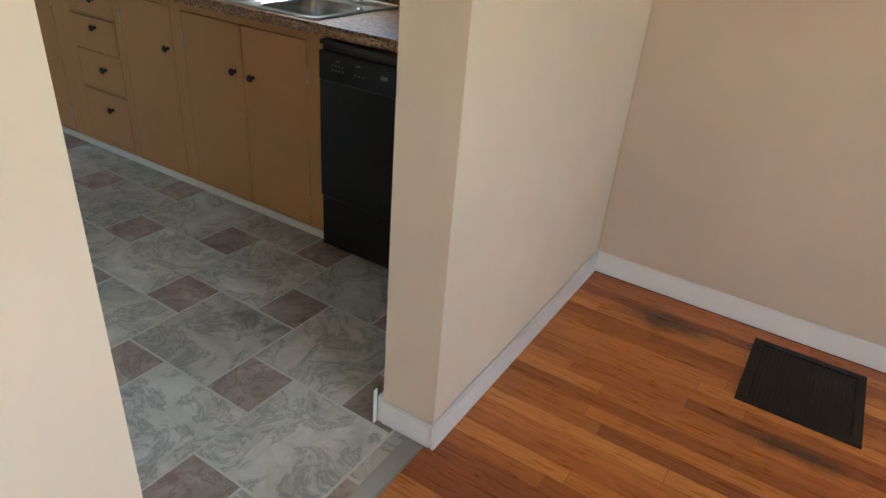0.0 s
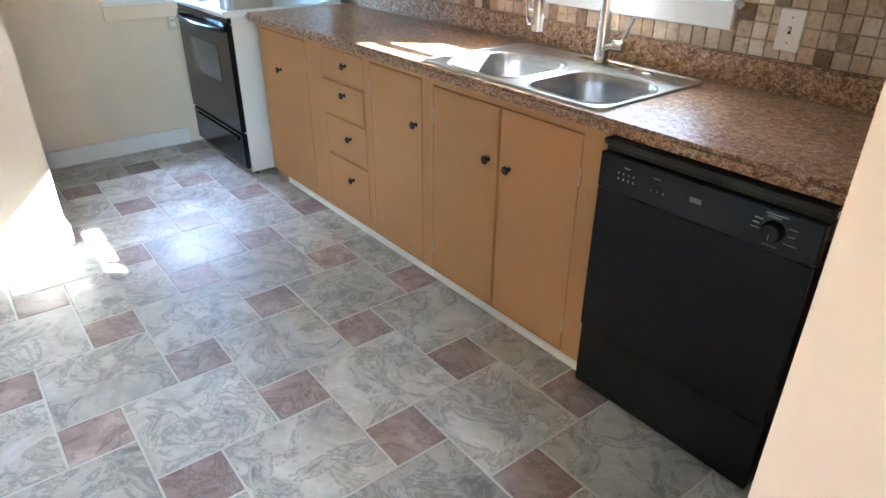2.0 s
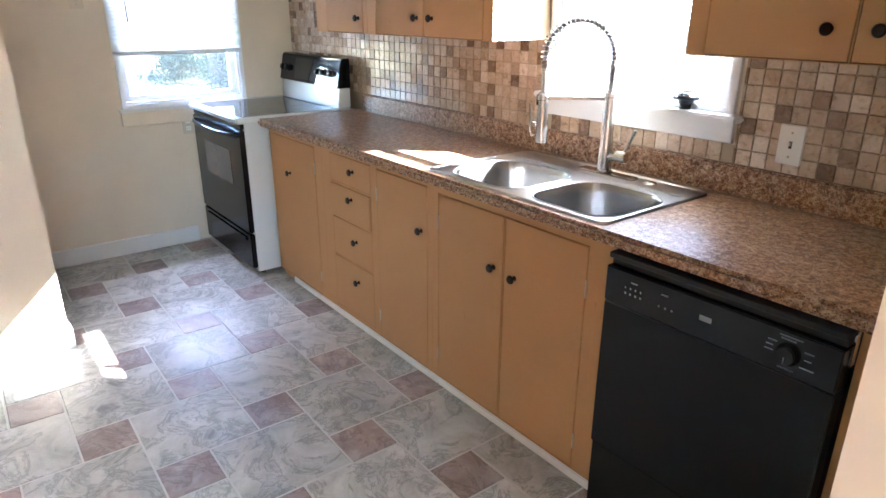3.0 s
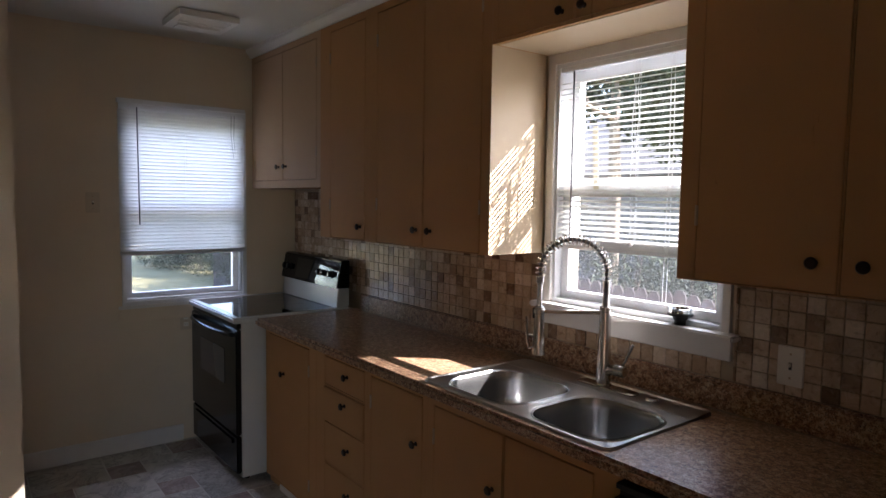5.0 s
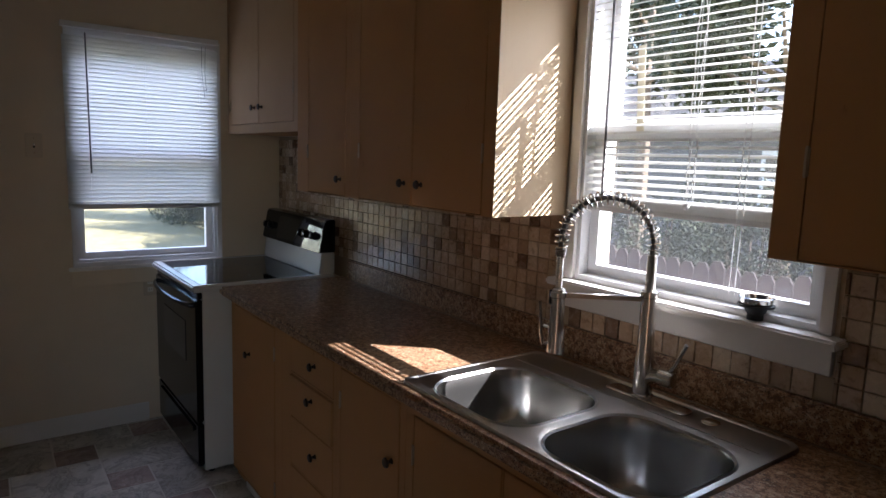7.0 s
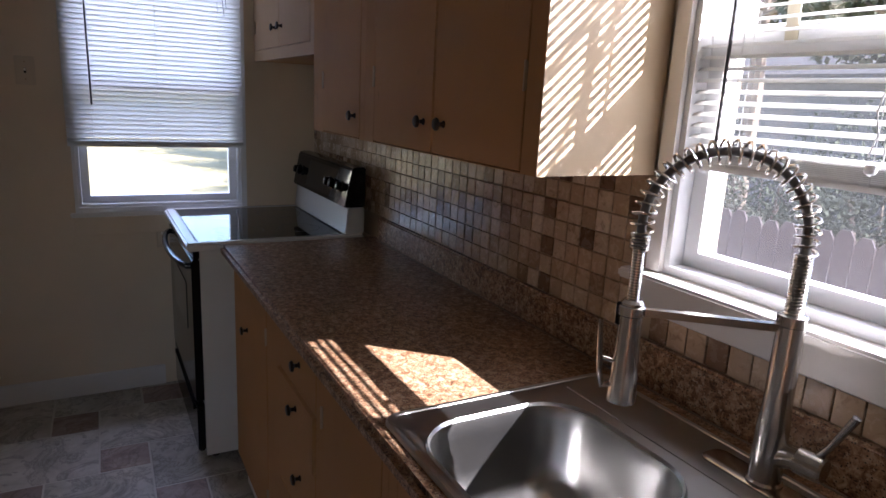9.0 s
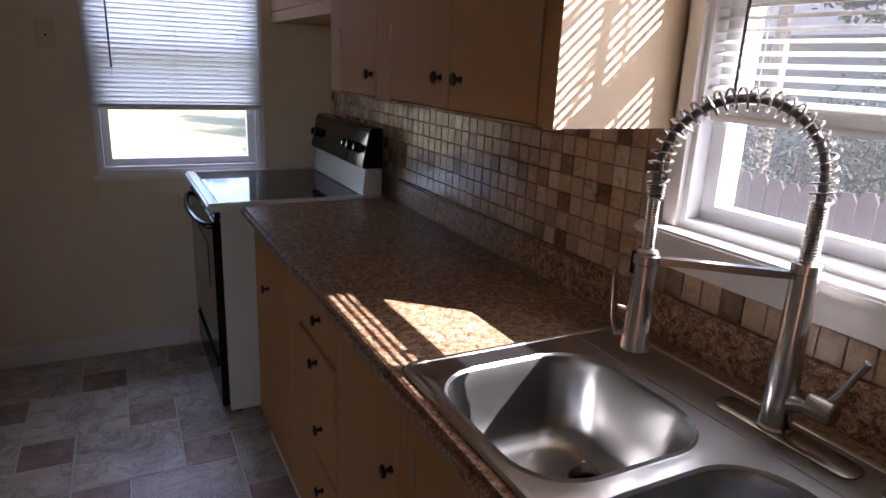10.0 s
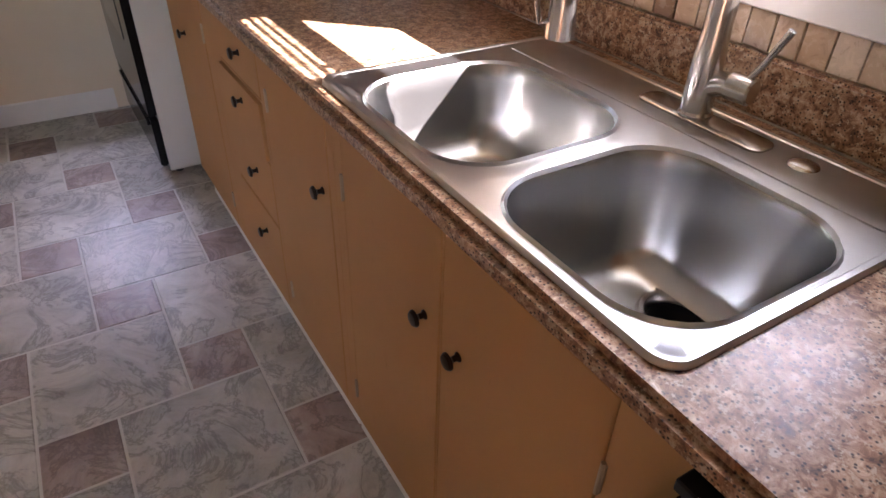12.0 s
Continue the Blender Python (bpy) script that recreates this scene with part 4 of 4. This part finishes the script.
part("latch_plate", lathe(bmesh.new(), [(0.021, 0), (0.021, 0.003), (0.012, 0.006), (0.010, 0.018), (0, 0.018)], m_, 24), BRASS, lt, "brass backplate", True)
part("latch_knob", lathe(bmesh.new(), [(0.010, 0.018), (0.020, 0.021), (0.024, 0.028), (0.020, 0.036), (0.0, 0.040)], m_, 24), IVORY, lt, "ivory knob", True)


# ---- plates, vents, loose things ----
def plate(name, x0, x1, z0, z1, label, west=False, y=-0.010, toggle=True):
    cx, cz = (x0 + x1) / 2, (z0 + z1) / 2
    t = thing(name, flip_point((cx, y, cz), west), label, "wall plate")

    def p(n, bm, m, lab="", smooth=False):
        return part(n, flip(bm, west), m, t, lab, smooth)

    p("cover", box(x0, x1, y - 0.006, y, z0, z1, 0.004, 3), PLATEOLD if west else PLATE)
    if toggle:
        p("toggle_slot", box(cx - 0.0045, cx + 0.0045, y - 0.0068, y - 0.0062, cz - 0.011, cz + 0.011), BLACKMATTE)
        p("toggle", box(cx - 0.004, cx + 0.004, y - 0.018, y - 0.0069, cz - 0.002, cz + 0.010, 0.002), PLATE)
    else:
        for dz in (-0.022, 0.022):
            p("socket", box(cx - 0.015, cx + 0.015, y - 0.0075, y - 0.0062, cz + dz - 0.013, cz + dz + 0.013, 0.004, 2), PLATE)
            for dx in (-0.006, 0.006):
                p("slot", box(cx + dx - 0.001, cx + dx + 0.001, y - 0.0080, y - 0.0076, cz + dz - 0.004, cz + dz + 0.005), BLACKMATTE)
    for dz in (-0.036, 0.036) if toggle else (0.0,):
        p("screw", box(cx - 0.003, cx + 0.003, y - 0.0072, y - 0.0062, cz + dz - 0.003, cz + dz + 0.003, 0.001), HINGE)


plate("light_switch", 3.364, 3.441, 1.040, 1.160, "ivory toggle light switch plate on the tiled wall")
plate("light_switch", -1.320, -1.245, 1.472, 1.592, "ivory wall plate beside the window", True, -0.0005)
plate("wall_outlet", -0.80, -0.73, 0.72, 0.835, "ivory outlet plate low beside the stove", True, -0.0005, False)


def ceiling_vent():
    v = thing("ceiling_vent", (0.55, -0.82, H), "off-white exhaust fan with grille and lens hanging just below the ceiling", "ceiling vent")
    x0, x1, y0, y1 = 0.40, 0.72, -0.98, -0.665
    part("housing", slab("z", H - 0.034, H - 0.0005, (x0, x1), (y0, y1), [(x0 + 0.17, x1 - 0.035, y0 + 0.03, y1 - 0.03)]), VENTGREY, v)
    part("vent_dark", box(x0 + 0.171, x1 - 0.036, y0 + 0.031, y1 - 0.031, H - 0.010, H - 0.001), BLACKMATTE, v)
    part("lens", box(x0 + 0.035, x0 + 0.135, y0 + 0.04, y1 - 0.04, H - 0.044, H - 0.0345, 0.006, 2), VENTGREY, v, "smooth pale lamp lens")
    first = None
    for i in range(7):
        x = x0 + 0.180 + i * 0.0158
        if first is None:
            first = part("louvre", box(x - 0.004, x + 0.004, y0 + 0.031, y1 - 0.031, H - 0.030, H - 0.022), VENTGREY, v)
        else:
            sibling(first, WHERE[first] + Vector((i * 0.0158, 0, 0)), v)


ceiling_vent()


def strainer():
    s = thing("sink_strainer", (3.035, -0.012, 1.165), "black and steel sink strainer upside down on the window sill", "sink strainer")
    m = Matrix.Translation((3.035, -0.012, 1.1655))
    part("stem", lathe(bmesh.new(), [(0, 0), (0.019, 0), (0.019, 0.014), (0.024, 0.020), (0.026, 0.030)], m, 24), BLACKMATTE, s, "black rubber stopper", True)
    part("gasket", lathe(bmesh.new(), [(0.026, 0.030), (0.042, 0.033), (0.043, 0.038), (0.038, 0.040)], m, 28), BLACKMATTE, s, "black rubber gasket", True)
    part("basket", lathe(bmesh.new(), [(0.037, 0.040), (0.040, 0.054), (0.042, 0.056), (0.038, 0.057), (0.034, 0.046), (0, 0.045)], m, 28), CHROME, s, "steel basket", True)
    for i in range(8):
        a = 2 * math.pi * i / 8
        part("hole", lathe(bmesh.new(), [(0.0038, 0.0), (0.0038, 0.0008), (0, 0.0008)], m @ Matrix.Translation((0.024 * math.cos(a), 0.024 * math.sin(a), 0.0455)), 10), BLACKMATTE, s)


strainer()


def register():
    x0, x1, y0, y1 = 4.93, 5.297, -0.545, -0.14
    r = thing("floor_register", ((x0 + x1) / 2, (y0 + y1) / 2, 0), "dark brown metal floor register on the oak boards", "floor vent")
    part("register_frame", slab("z", 0.0005, 0.006, (x0, x1), (y0, y1), [(x0 + 0.03, x1 - 0.03, y0 + 0.03, y1 - 0.03)]), REGISTER, r)
    part("register_well", box(x0 + 0.031, x1 - 0.031, y0 + 0.031, y1 - 0.031, 0.0005, 0.0018), BLACKMATTE, r)
    first = None
    n = 22
    for i in range(n):
        x = x0 + 0.037 + i * (x1 - x0 - 0.074) / (n - 1)
        if first is None:
            first = part("bar", box(x - 0.004, x + 0.004, y0 + 0.031, y1 - 0.031, 0.002, 0.005), REGISTER, r)
            f0 = x
        else:
            sibling(first, WHERE[first] + Vector((x - f0, 0, 0)), r)


register()


# ---- outdoors ----
structure("ground", slab("z", -1.2, -0.9, (-400, 400), (-400, 400)), GRASS)


def fence(name, x0, y0, x1, y1, label, h=1.55, step=0.145):
    f = thing(name, ((x0 + x1) / 2, (y0 + y1) / 2, -0.9), label, "fence", "garden fences")
    d = Vector((x1 - x0, y1 - y0, 0))
    L = d.length
    ang = math.atan2(d.y, d.x)
    rnd = random.Random(4)
    first = None
    for i in range(int(L / step)):
        p = Vector((x0, y0, -0.9)) + d.normalized() * (i + 0.5) * step
        if first is None:
            bm = bmesh.new()
            w, t = step * 0.47, 0.01
            prof = [(-w, 0), (w, 0), (w, h - 0.06), (w * 0.5, h), (-w * 0.5, h), (-w, h - 0.06)]
            a = [bm.verts.new((u, -t, z)) for u, z in prof]
            b = [bm.verts.new((u, t, z)) for u, z in prof]
            bm.faces.new(a)
            bm.faces.new(b)
            for k in range(6):
                bm.faces.new((a[k], a[(k + 1) % 6], b[(k + 1) % 6], b[k]))
            bmesh.ops.recalc_face_normals(bm, faces=bm.faces)
            bm.transform(Matrix.Rotation(ang, 4, "Z"))
            bm.transform(Matrix.Translation(p))
            first = part("picket", bm, FENCE, f)
        else:
            sibling(first, Vector((p.x, p.y, WHERE[first].z + rnd.uniform(-0.03, 0.02))), f)
    for z in (-0.5, 0.3):
        off = Vector((-d.y, d.x, 0)).normalized() * 0.035
        part("rail", tube(bmesh.new(), [Vector((x0, y0, z)) + off, Vector((x1, y1, z)) + off], 0.03, 4), FENCE, f)
    return f


fence("garden_fence", -32.0, -20.0, -32.0, 16.9, "weathered wooden picket fence across the lawn")
fence("garden_fence", -12.9, 3.7, 14.0, 3.55, "weathered wooden fence behind the house", 1.62)


def leaves(bm, center, radius, count, size, rnd, squash=0.8):
    for _ in range(count):
        v = Vector((rnd.gauss(0, 1), rnd.gauss(0, 1), rnd.gauss(0, 1))).normalized()
        k = rnd.uniform(0.55, 1.0)
        c = Vector(center) + Vector((v.x, v.y, v.z * squash)) * radius * k
        a = Vector((rnd.uniform(-1, 1), rnd.uniform(-1, 1), rnd.uniform(-1, 1))).normalized() * size * rnd.uniform(0.6, 1.3)
        b = a.cross(Vector((rnd.uniform(-1, 1), rnd.uniform(-1, 1), rnd.uniform(-1, 1)))).normalized() * size * 0.5
        vs = [bm.verts.new(c + q) for q in (-a, b, a, -b)]
        bm.faces.new(vs)


def tree(x, y, h, r, seed, label):
    rnd = random.Random(seed)
    t = thing("tree", (x, y, -0.9), label, "tree", "garden trees")
    pts = [(x, y, -0.95), (x + 0.05, y, h * 0.25), (x - 0.05, y + 0.05, h * 0.5), (x + 0.1, y, h * 0.8)]
    bm = tube(bmesh.new(), pts, [0.2, 0.15, 0.11, 0.04], 9)
    tips = []
    for i in range(9):
        a = rnd.uniform(0, 6.28)
        z = h * rnd.uniform(0.35, 0.7)
        tip = (x + math.cos(a) * r * 0.75, y + math.sin(a) * r * 0.75, z + rnd.uniform(0.3, 1.4))
        tube(bm, [(x, y, z), (x + math.cos(a) * r * 0.4, y + math.sin(a) * r * 0.4, z + 0.3), tip], [0.06, 0.04, 0.015], 6)
        tips.append(tip)
    part("trunk", bm, BARK, t, "grey trunk with limbs")
    bm = bmesh.new()
    for tip in tips + [pts[-1]]:
        for _ in range(3):
            c = Vector(tip) + Vector((rnd.gauss(0, 0.5), rnd.gauss(0, 0.5), rnd.gauss(0.1, 0.4)))
            leaves(bm, c, rnd.uniform(0.5, 1.0) * r * 0.38, 260, 0.11, rnd)
    part("crown", bm, LEAF, t, "loose green crown")


def shrub(x, y, r, h, seed, label):
    rnd = random.Random(seed)
    t = thing("shrub", (x, y, -0.9), label, "shrub", "garden shrubs")
    bm = bmesh.new()
    for i in range(7):
        a = rnd.uniform(0, 6.28)
        tube(bm, [(x, y, -0.95), (x + math.cos(a) * r * 0.4, y + math.sin(a) * r * 0.4, h * 0.5)], [0.03, 0.01], 5)
    part("stems", bm, BARK, t, "bare woody stems")
    bm = bmesh.new()
    for i in range(14):
        leaves(bm, (x + rnd.gauss(0, r * 0.45), y + rnd.gauss(0, r * 0.45), rnd.uniform(-0.7, h - 0.9)), r * 0.6, 900, 0.032, rnd)
    part("foliage", bm, LEAF, t, "dense small leaves")


for i in range(7):
    shrub(-6.5 + i * 1.6, 6.0 + 0.3 * (i % 2), 1.2, 1.9 + 0.25 * (i % 3), 30 + i, "leafy green shrub rising behind the back fence")
for i in range(6):
    shrub(-12.0 - 1.8 * i, 4.5 + 0.1 * i, 1.0, 1.4 + 0.15 * (i % 3), 60 + i, "tangled dry shrub at the edge of the lawn")


def neighbour_house(x0, x1, y0, y1, eave, ridge):
    """The house next door, seen between leaves: siding in courses, hipless gable roof, two sash windows."""
    h = thing("neighbour_house", ((x0 + x1) / 2, y0, -0.9), "pale grey house with lapped siding behind the back fence", "house")
    part("wall", box(x0, x1, y0, y1, -0.95, eave), SIDING, h)
    first = None
    n = int((eave + 0.9) / 0.18)
    for i in range(n):
        z = -0.9 + i * 0.18
        if first is None:
            first = part("siding_board", box(x0 - 0.01, x1 + 0.01, y0 - 0.025, y0 - 0.002, z, z + 0.165, 0.004), SIDING, h)
        else:
            sibling(first, WHERE[first] + Vector((0, 0, i * 0.18)), h)
    bm = bmesh.new()
    prof = [(y0 - 0.5, eave - 0.05), (y0 - 0.5, eave + 0.08), ((y0 + y1) / 2, ridge + 0.12), (y1 + 0.5, eave + 0.08), (y1 + 0.5, eave - 0.05), ((y0 + y1) / 2, ridge)]
    r = [[bm.verts.new((x, y, z)) for y, z in prof] for x in (x0 - 0.4, x1 + 0.4)]
    for k in range(6):
        bm.faces.new((r[0][k], r[0][(k + 1) % 6], r[1][(k + 1) % 6], r[1][k]))
    bm.faces.new(r[0])
    bm.faces.new(r[1])
    bmesh.ops.recalc_face_normals(bm, faces=bm.faces)
    part("roof", bm, ROOFING, h, "dark shingle roof")
    for x in (x0 + (x1 - x0) * 0.3, x0 + (x1 - x0) * 0.7):
        w = part("window", slab("y", y0 - 0.06, y0 - 0.026, (x - 0.55, x + 0.55), (0.6, 2.0), [(x - 0.45, x + 0.45, 0.7, 1.27), (x - 0.45, x + 0.45, 1.33, 1.9)]), WINWHITE, h, "white sash window")
        part("pane", box(x - 0.45, x + 0.45, y0 - 0.045, y0 - 0.03, 0.7, 1.9), BLACKGLASS, w)


def shadow_tree():
    """An unseen slim tree, added beside the sink window so that its drooping twigs throw their shadow on the alcove."""
    t = thing("tree", (4.78, 1.25, -0.9), "unseen slim tree beside the kitchen wall, added for the shadow of its drooping bare twigs", "tree", "garden trees")
    bm = tube(bmesh.new(), [(4.78, 1.25, -0.95), (4.80, 1.28, 1.2), (4.74, 1.24, 2.6), (4.6, 1.2, 3.8)], [0.05, 0.042, 0.032, 0.015], 9)
    for pts in (((4.72, 1.23, 3.0), (3.95, 1.02, 3.12), (3.36, 0.92, 2.95), (3.25, 0.90, 2.82), (3.346, 0.90, 2.644), (3.42, 0.90, 2.54), (3.55, 0.90, 2.30)),
                ((4.66, 1.22, 3.3), (3.95, 1.0, 3.22), (3.30, 0.90, 2.74), (3.40, 0.90, 2.69), (3.489, 0.90, 2.654), (3.62, 0.90, 2.62))):
        tube(bm, pts, [0.022, 0.016, 0.012, 0.010, 0.009, 0.008, 0.005][:len(pts)], 7)
    part("trunk", bm, BARK, t, "thin grey trunk with drooping twigs")
    rnd = random.Random(3)
    bm = bmesh.new()
    leaves(bm, (4.6, 1.3, 3.9), 0.55, 260, 0.05, rnd)
    part("crown", bm, LEAF, t, "small loose crown")


shadow_tree()
neighbour_house(-15.0, 1.0, 14.0, 21.0, 2.4, 4.6)
tree(-1.6, 9.6, 6.6, 2.6, 15, "tall leafy tree beyond the back fence")
tree(-5.2, 10.4, 7.6, 2.9, 16, "tall leafy tree beyond the back fence")
tree(-9.5, 12.0, 8.0, 3.0, 5, "tall leafy tree beyond the back fence")
tree(-16.0, 11.5, 7.5, 2.8, 6, "tall leafy tree beyond the back fence")
tree(-37.0, -5.0, 7.0, 3.0, 7, "broad tree beyond the far fence")
tree(-36.0, 4.5, 8.0, 3.0, 8, "broad tree beyond the far fence")


# ---- small pieces: wall tiles ----
def backsplash():
    s = thing("backsplash", (2.0, -0.002, 1.01), "tumbled travertine mosaic on the wall between worktop and cabinets", "", "", "structure")
    P, g = 0.0505, 0.0014
    part("grout", slab("y", -0.0035, -0.0003, (0.002, WX0 - 0.002), (0.905, 1.634), [(0.99, WX0, 1.3635, 2.0), (2.4, 3.225, 1.07, 2.0)]), TGROUT, s)
    rnd = random.Random(11)
    near, far = None, bmesh.new()
    cols, rows = int((WX0 - 0.004) / P), 13
    count = 0
    for j in range(rows):
        z = 1.0105 + j * P
        for i in range(cols):
            x = 0.003 + i * P
            a0, a1, b0, b1 = x + g, x + P - g, z + g, z + P - g
            if x > 0.985 and z > 1.33:
                continue
            if z + P > 1.634:
                continue
            if a1 > 2.40 and a0 < 3.224:
                if a0 < 2.40 and a1 > 2.40:
                    a1 = 2.3985
                elif a0 < 3.224 and a1 > 3.224:
                    a0 = 3.2255
                elif j == 0:
                    b1 = 1.0735
                else:
                    continue
            cut = abs((a1 - a0) - (P - 2 * g)) > 1e-4 or abs((b1 - b0) - (P - 2 * g)) > 1e-4
            dy = rnd.uniform(-0.0008, 0.0008)
            if 1.55 < x and count < 300 and not cut:
                if near is None:
                    near = part("tile", box(a0, a1, -0.0088, -0.0036, b0, b1, 0.0014), TRAV, s)
                    ref = (a0, b0)
                else:
                    sibling(near, WHERE[near] + Vector((a0 - ref[0], dy, b0 - ref[1])), s)
                count += 1
            else:
                vs = []
                for y, d in ((-0.0036, 0), (-0.0078, 0), (-0.0088 + dy, 0.0014)):
                    vs.append([far.verts.new(q) for q in ((a0 + d, y, b0 + d), (a1 - d, y, b0 + d), (a1 - d, y, b1 - d), (a0 + d, y, b1 - d))])
                for lo, hi in zip(vs, vs[1:]):
                    for k in range(4):
                        far.faces.new((lo[k], lo[(k + 1) % 4], hi[(k + 1) % 4], hi[k]))
                far.faces.new(vs[-1])
    part("tile_field", far, TRAV, s, "rest of the travertine tiles", kind="stuff")


backsplash()


# ---- small pieces: vinyl floor ----
def clip(poly, axis, limit, keep_less):
    out = []
    for i in range(len(poly)):
        a, b = poly[i], poly[(i + 1) % len(poly)]
        ia, ib = (a[axis] <= limit) == keep_less, (b[axis] <= limit) == keep_less
        if ia:
            out.append(a)
        if ia != ib:
            k = (limit - a[axis]) / (b[axis] - a[axis])
            out.append((a[0] + k * (b[0] - a[0]), a[1] + k * (b[1] - a[1])))
    return out


def kitchen_floor():
    f = structure("floor", box(-0.1, WX1 - 0.045, -3.4, 0.0, -0.3, -0.0016), GROUT)
    S, g, turn = 0.18718, 0.0035, radians(-0.77)
    ca, sa = math.cos(turn), math.sin(turn)
    at = lambda u, v: (1.894 + u * ca - v * sa, -0.9348 + u * sa + v * ca)
    meshes = {}
    lim = (0.001, WX1 - 0.046, -3.298, -0.003)
    for i in range(-25, 26):
        for j in range(-25, 26):
            x, y = (2 * i - j) * S, (i + 2 * j) * S
            for kind, (a0, a1, b0, b1) in (("small", (x, x + S, y, y + S)), ("big", (x - S, x + S, y - 2 * S, y))):
                a0, a1, b0, b1 = a0 + g, a1 - g, b0 + g, b1 - g
                e = 0.0025
                lo = [at(u, v) for u, v in ((a0, b0), (a1, b0), (a1, b1), (a0, b1))]
                hi = [at(u, v) for u, v in ((a0 + e, b0 + e), (a1 - e, b0 + e), (a1 - e, b1 - e), (a0 + e, b1 - e))]
                xs, ys = [q[0] for q in lo], [q[1] for q in lo]
                if max(xs) < lim[0] + 0.01 or min(xs) > lim[1] - 0.01 or max(ys) < lim[2] + 0.01 or min(ys) > lim[3] - 0.01:
                    continue
                if (max(xs) < 1.13 and max(ys) < -1.76) or (min(xs) > 0.92 and max(xs) < 3.9 and min(ys) > -0.55):
                    continue
                m = TILE_SMALL if kind == "small" else TILE_BIG
                where = at((a0 + a1) / 2, (b0 + b1) / 2)
                whole = min(xs) > lim[0] and max(xs) < lim[1] and min(ys) > lim[2] and max(ys) < lim[3]
                if whole and kind in meshes:
                    ref, rw = meshes[kind]
                    sibling(ref, (WHERE[ref].x + where[0] - rw[0], WHERE[ref].y + where[1] - rw[1], WHERE[ref].z), f)
                    continue
                if not whole:
                    for axis, limit, less in ((0, lim[0], False), (0, lim[1], True), (1, lim[2], False), (1, lim[3], True)):
                        hi = clip(hi, axis, limit, less)
                    if len(hi) < 3:
                        continue
                    lo = hi
                bm = bmesh.new()
                vl = [bm.verts.new((u, v, -0.0016)) for u, v in lo]
                vh = [bm.verts.new((u, v, 0.0)) for u, v in hi]
                bm.faces.new(vh)
                for k in range(len(vh)):
                    bm.faces.new((vl[k], vl[(k + 1) % len(vl)], vh[(k + 1) % len(vh)], vh[k]))
                ob = part("floor_tile", bm, m, f)
                if whole:
                    meshes[kind] = (ob, where)


kitchen_floor()


def oak_floor():
    f = structure("floor_room", box(WX1 - 0.045, 8.0, -4.6, 0.0, -0.3, -0.0022), OAKGAP)
    rnd = random.Random(21)
    W, g = 0.057, 0.0006
    x0, x1 = WX1 - 0.0445, 7.99
    far, count = bmesh.new(), 0
    rows = int(4.5 / W)
    for r in range(rows):
        y1 = -0.066 - r * W
        x = x0 - rnd.uniform(0, 0.6)
        while x < x1:
            L = rnd.uniform(0.45, 1.25)
            a0, a1 = max(x, x0), min(x + L, x1)
            x += L
            if a1 - a0 < 0.02:
                continue
            if y1 > -1.9 and a0 < 6.2 and count < 300:
                part("plank", box(a0 + g, a1 - g, y1 - W + g, y1 - g, -0.0021, 0.0, 0.0007), OAK, f)
                count += 1
            else:
                lo = [far.verts.new(q) for q in ((a0 + g, y1 - W + g, -0.0021), (a1 - g, y1 - W + g, -0.0021), (a1 - g, y1 - g, -0.0021), (a0 + g, y1 - g, -0.0021))]
                hi = [far.verts.new((v.co.x, v.co.y, 0.0)) for v in lo]
                far.faces.new(hi)
                for k in range(4):
                    far.faces.new((lo[k], lo[(k + 1) % 4], hi[(k + 1) % 4], hi[k]))
    part("plank_field", far, OAK, f, "rest of the oak boards", kind="stuff")


oak_floor()
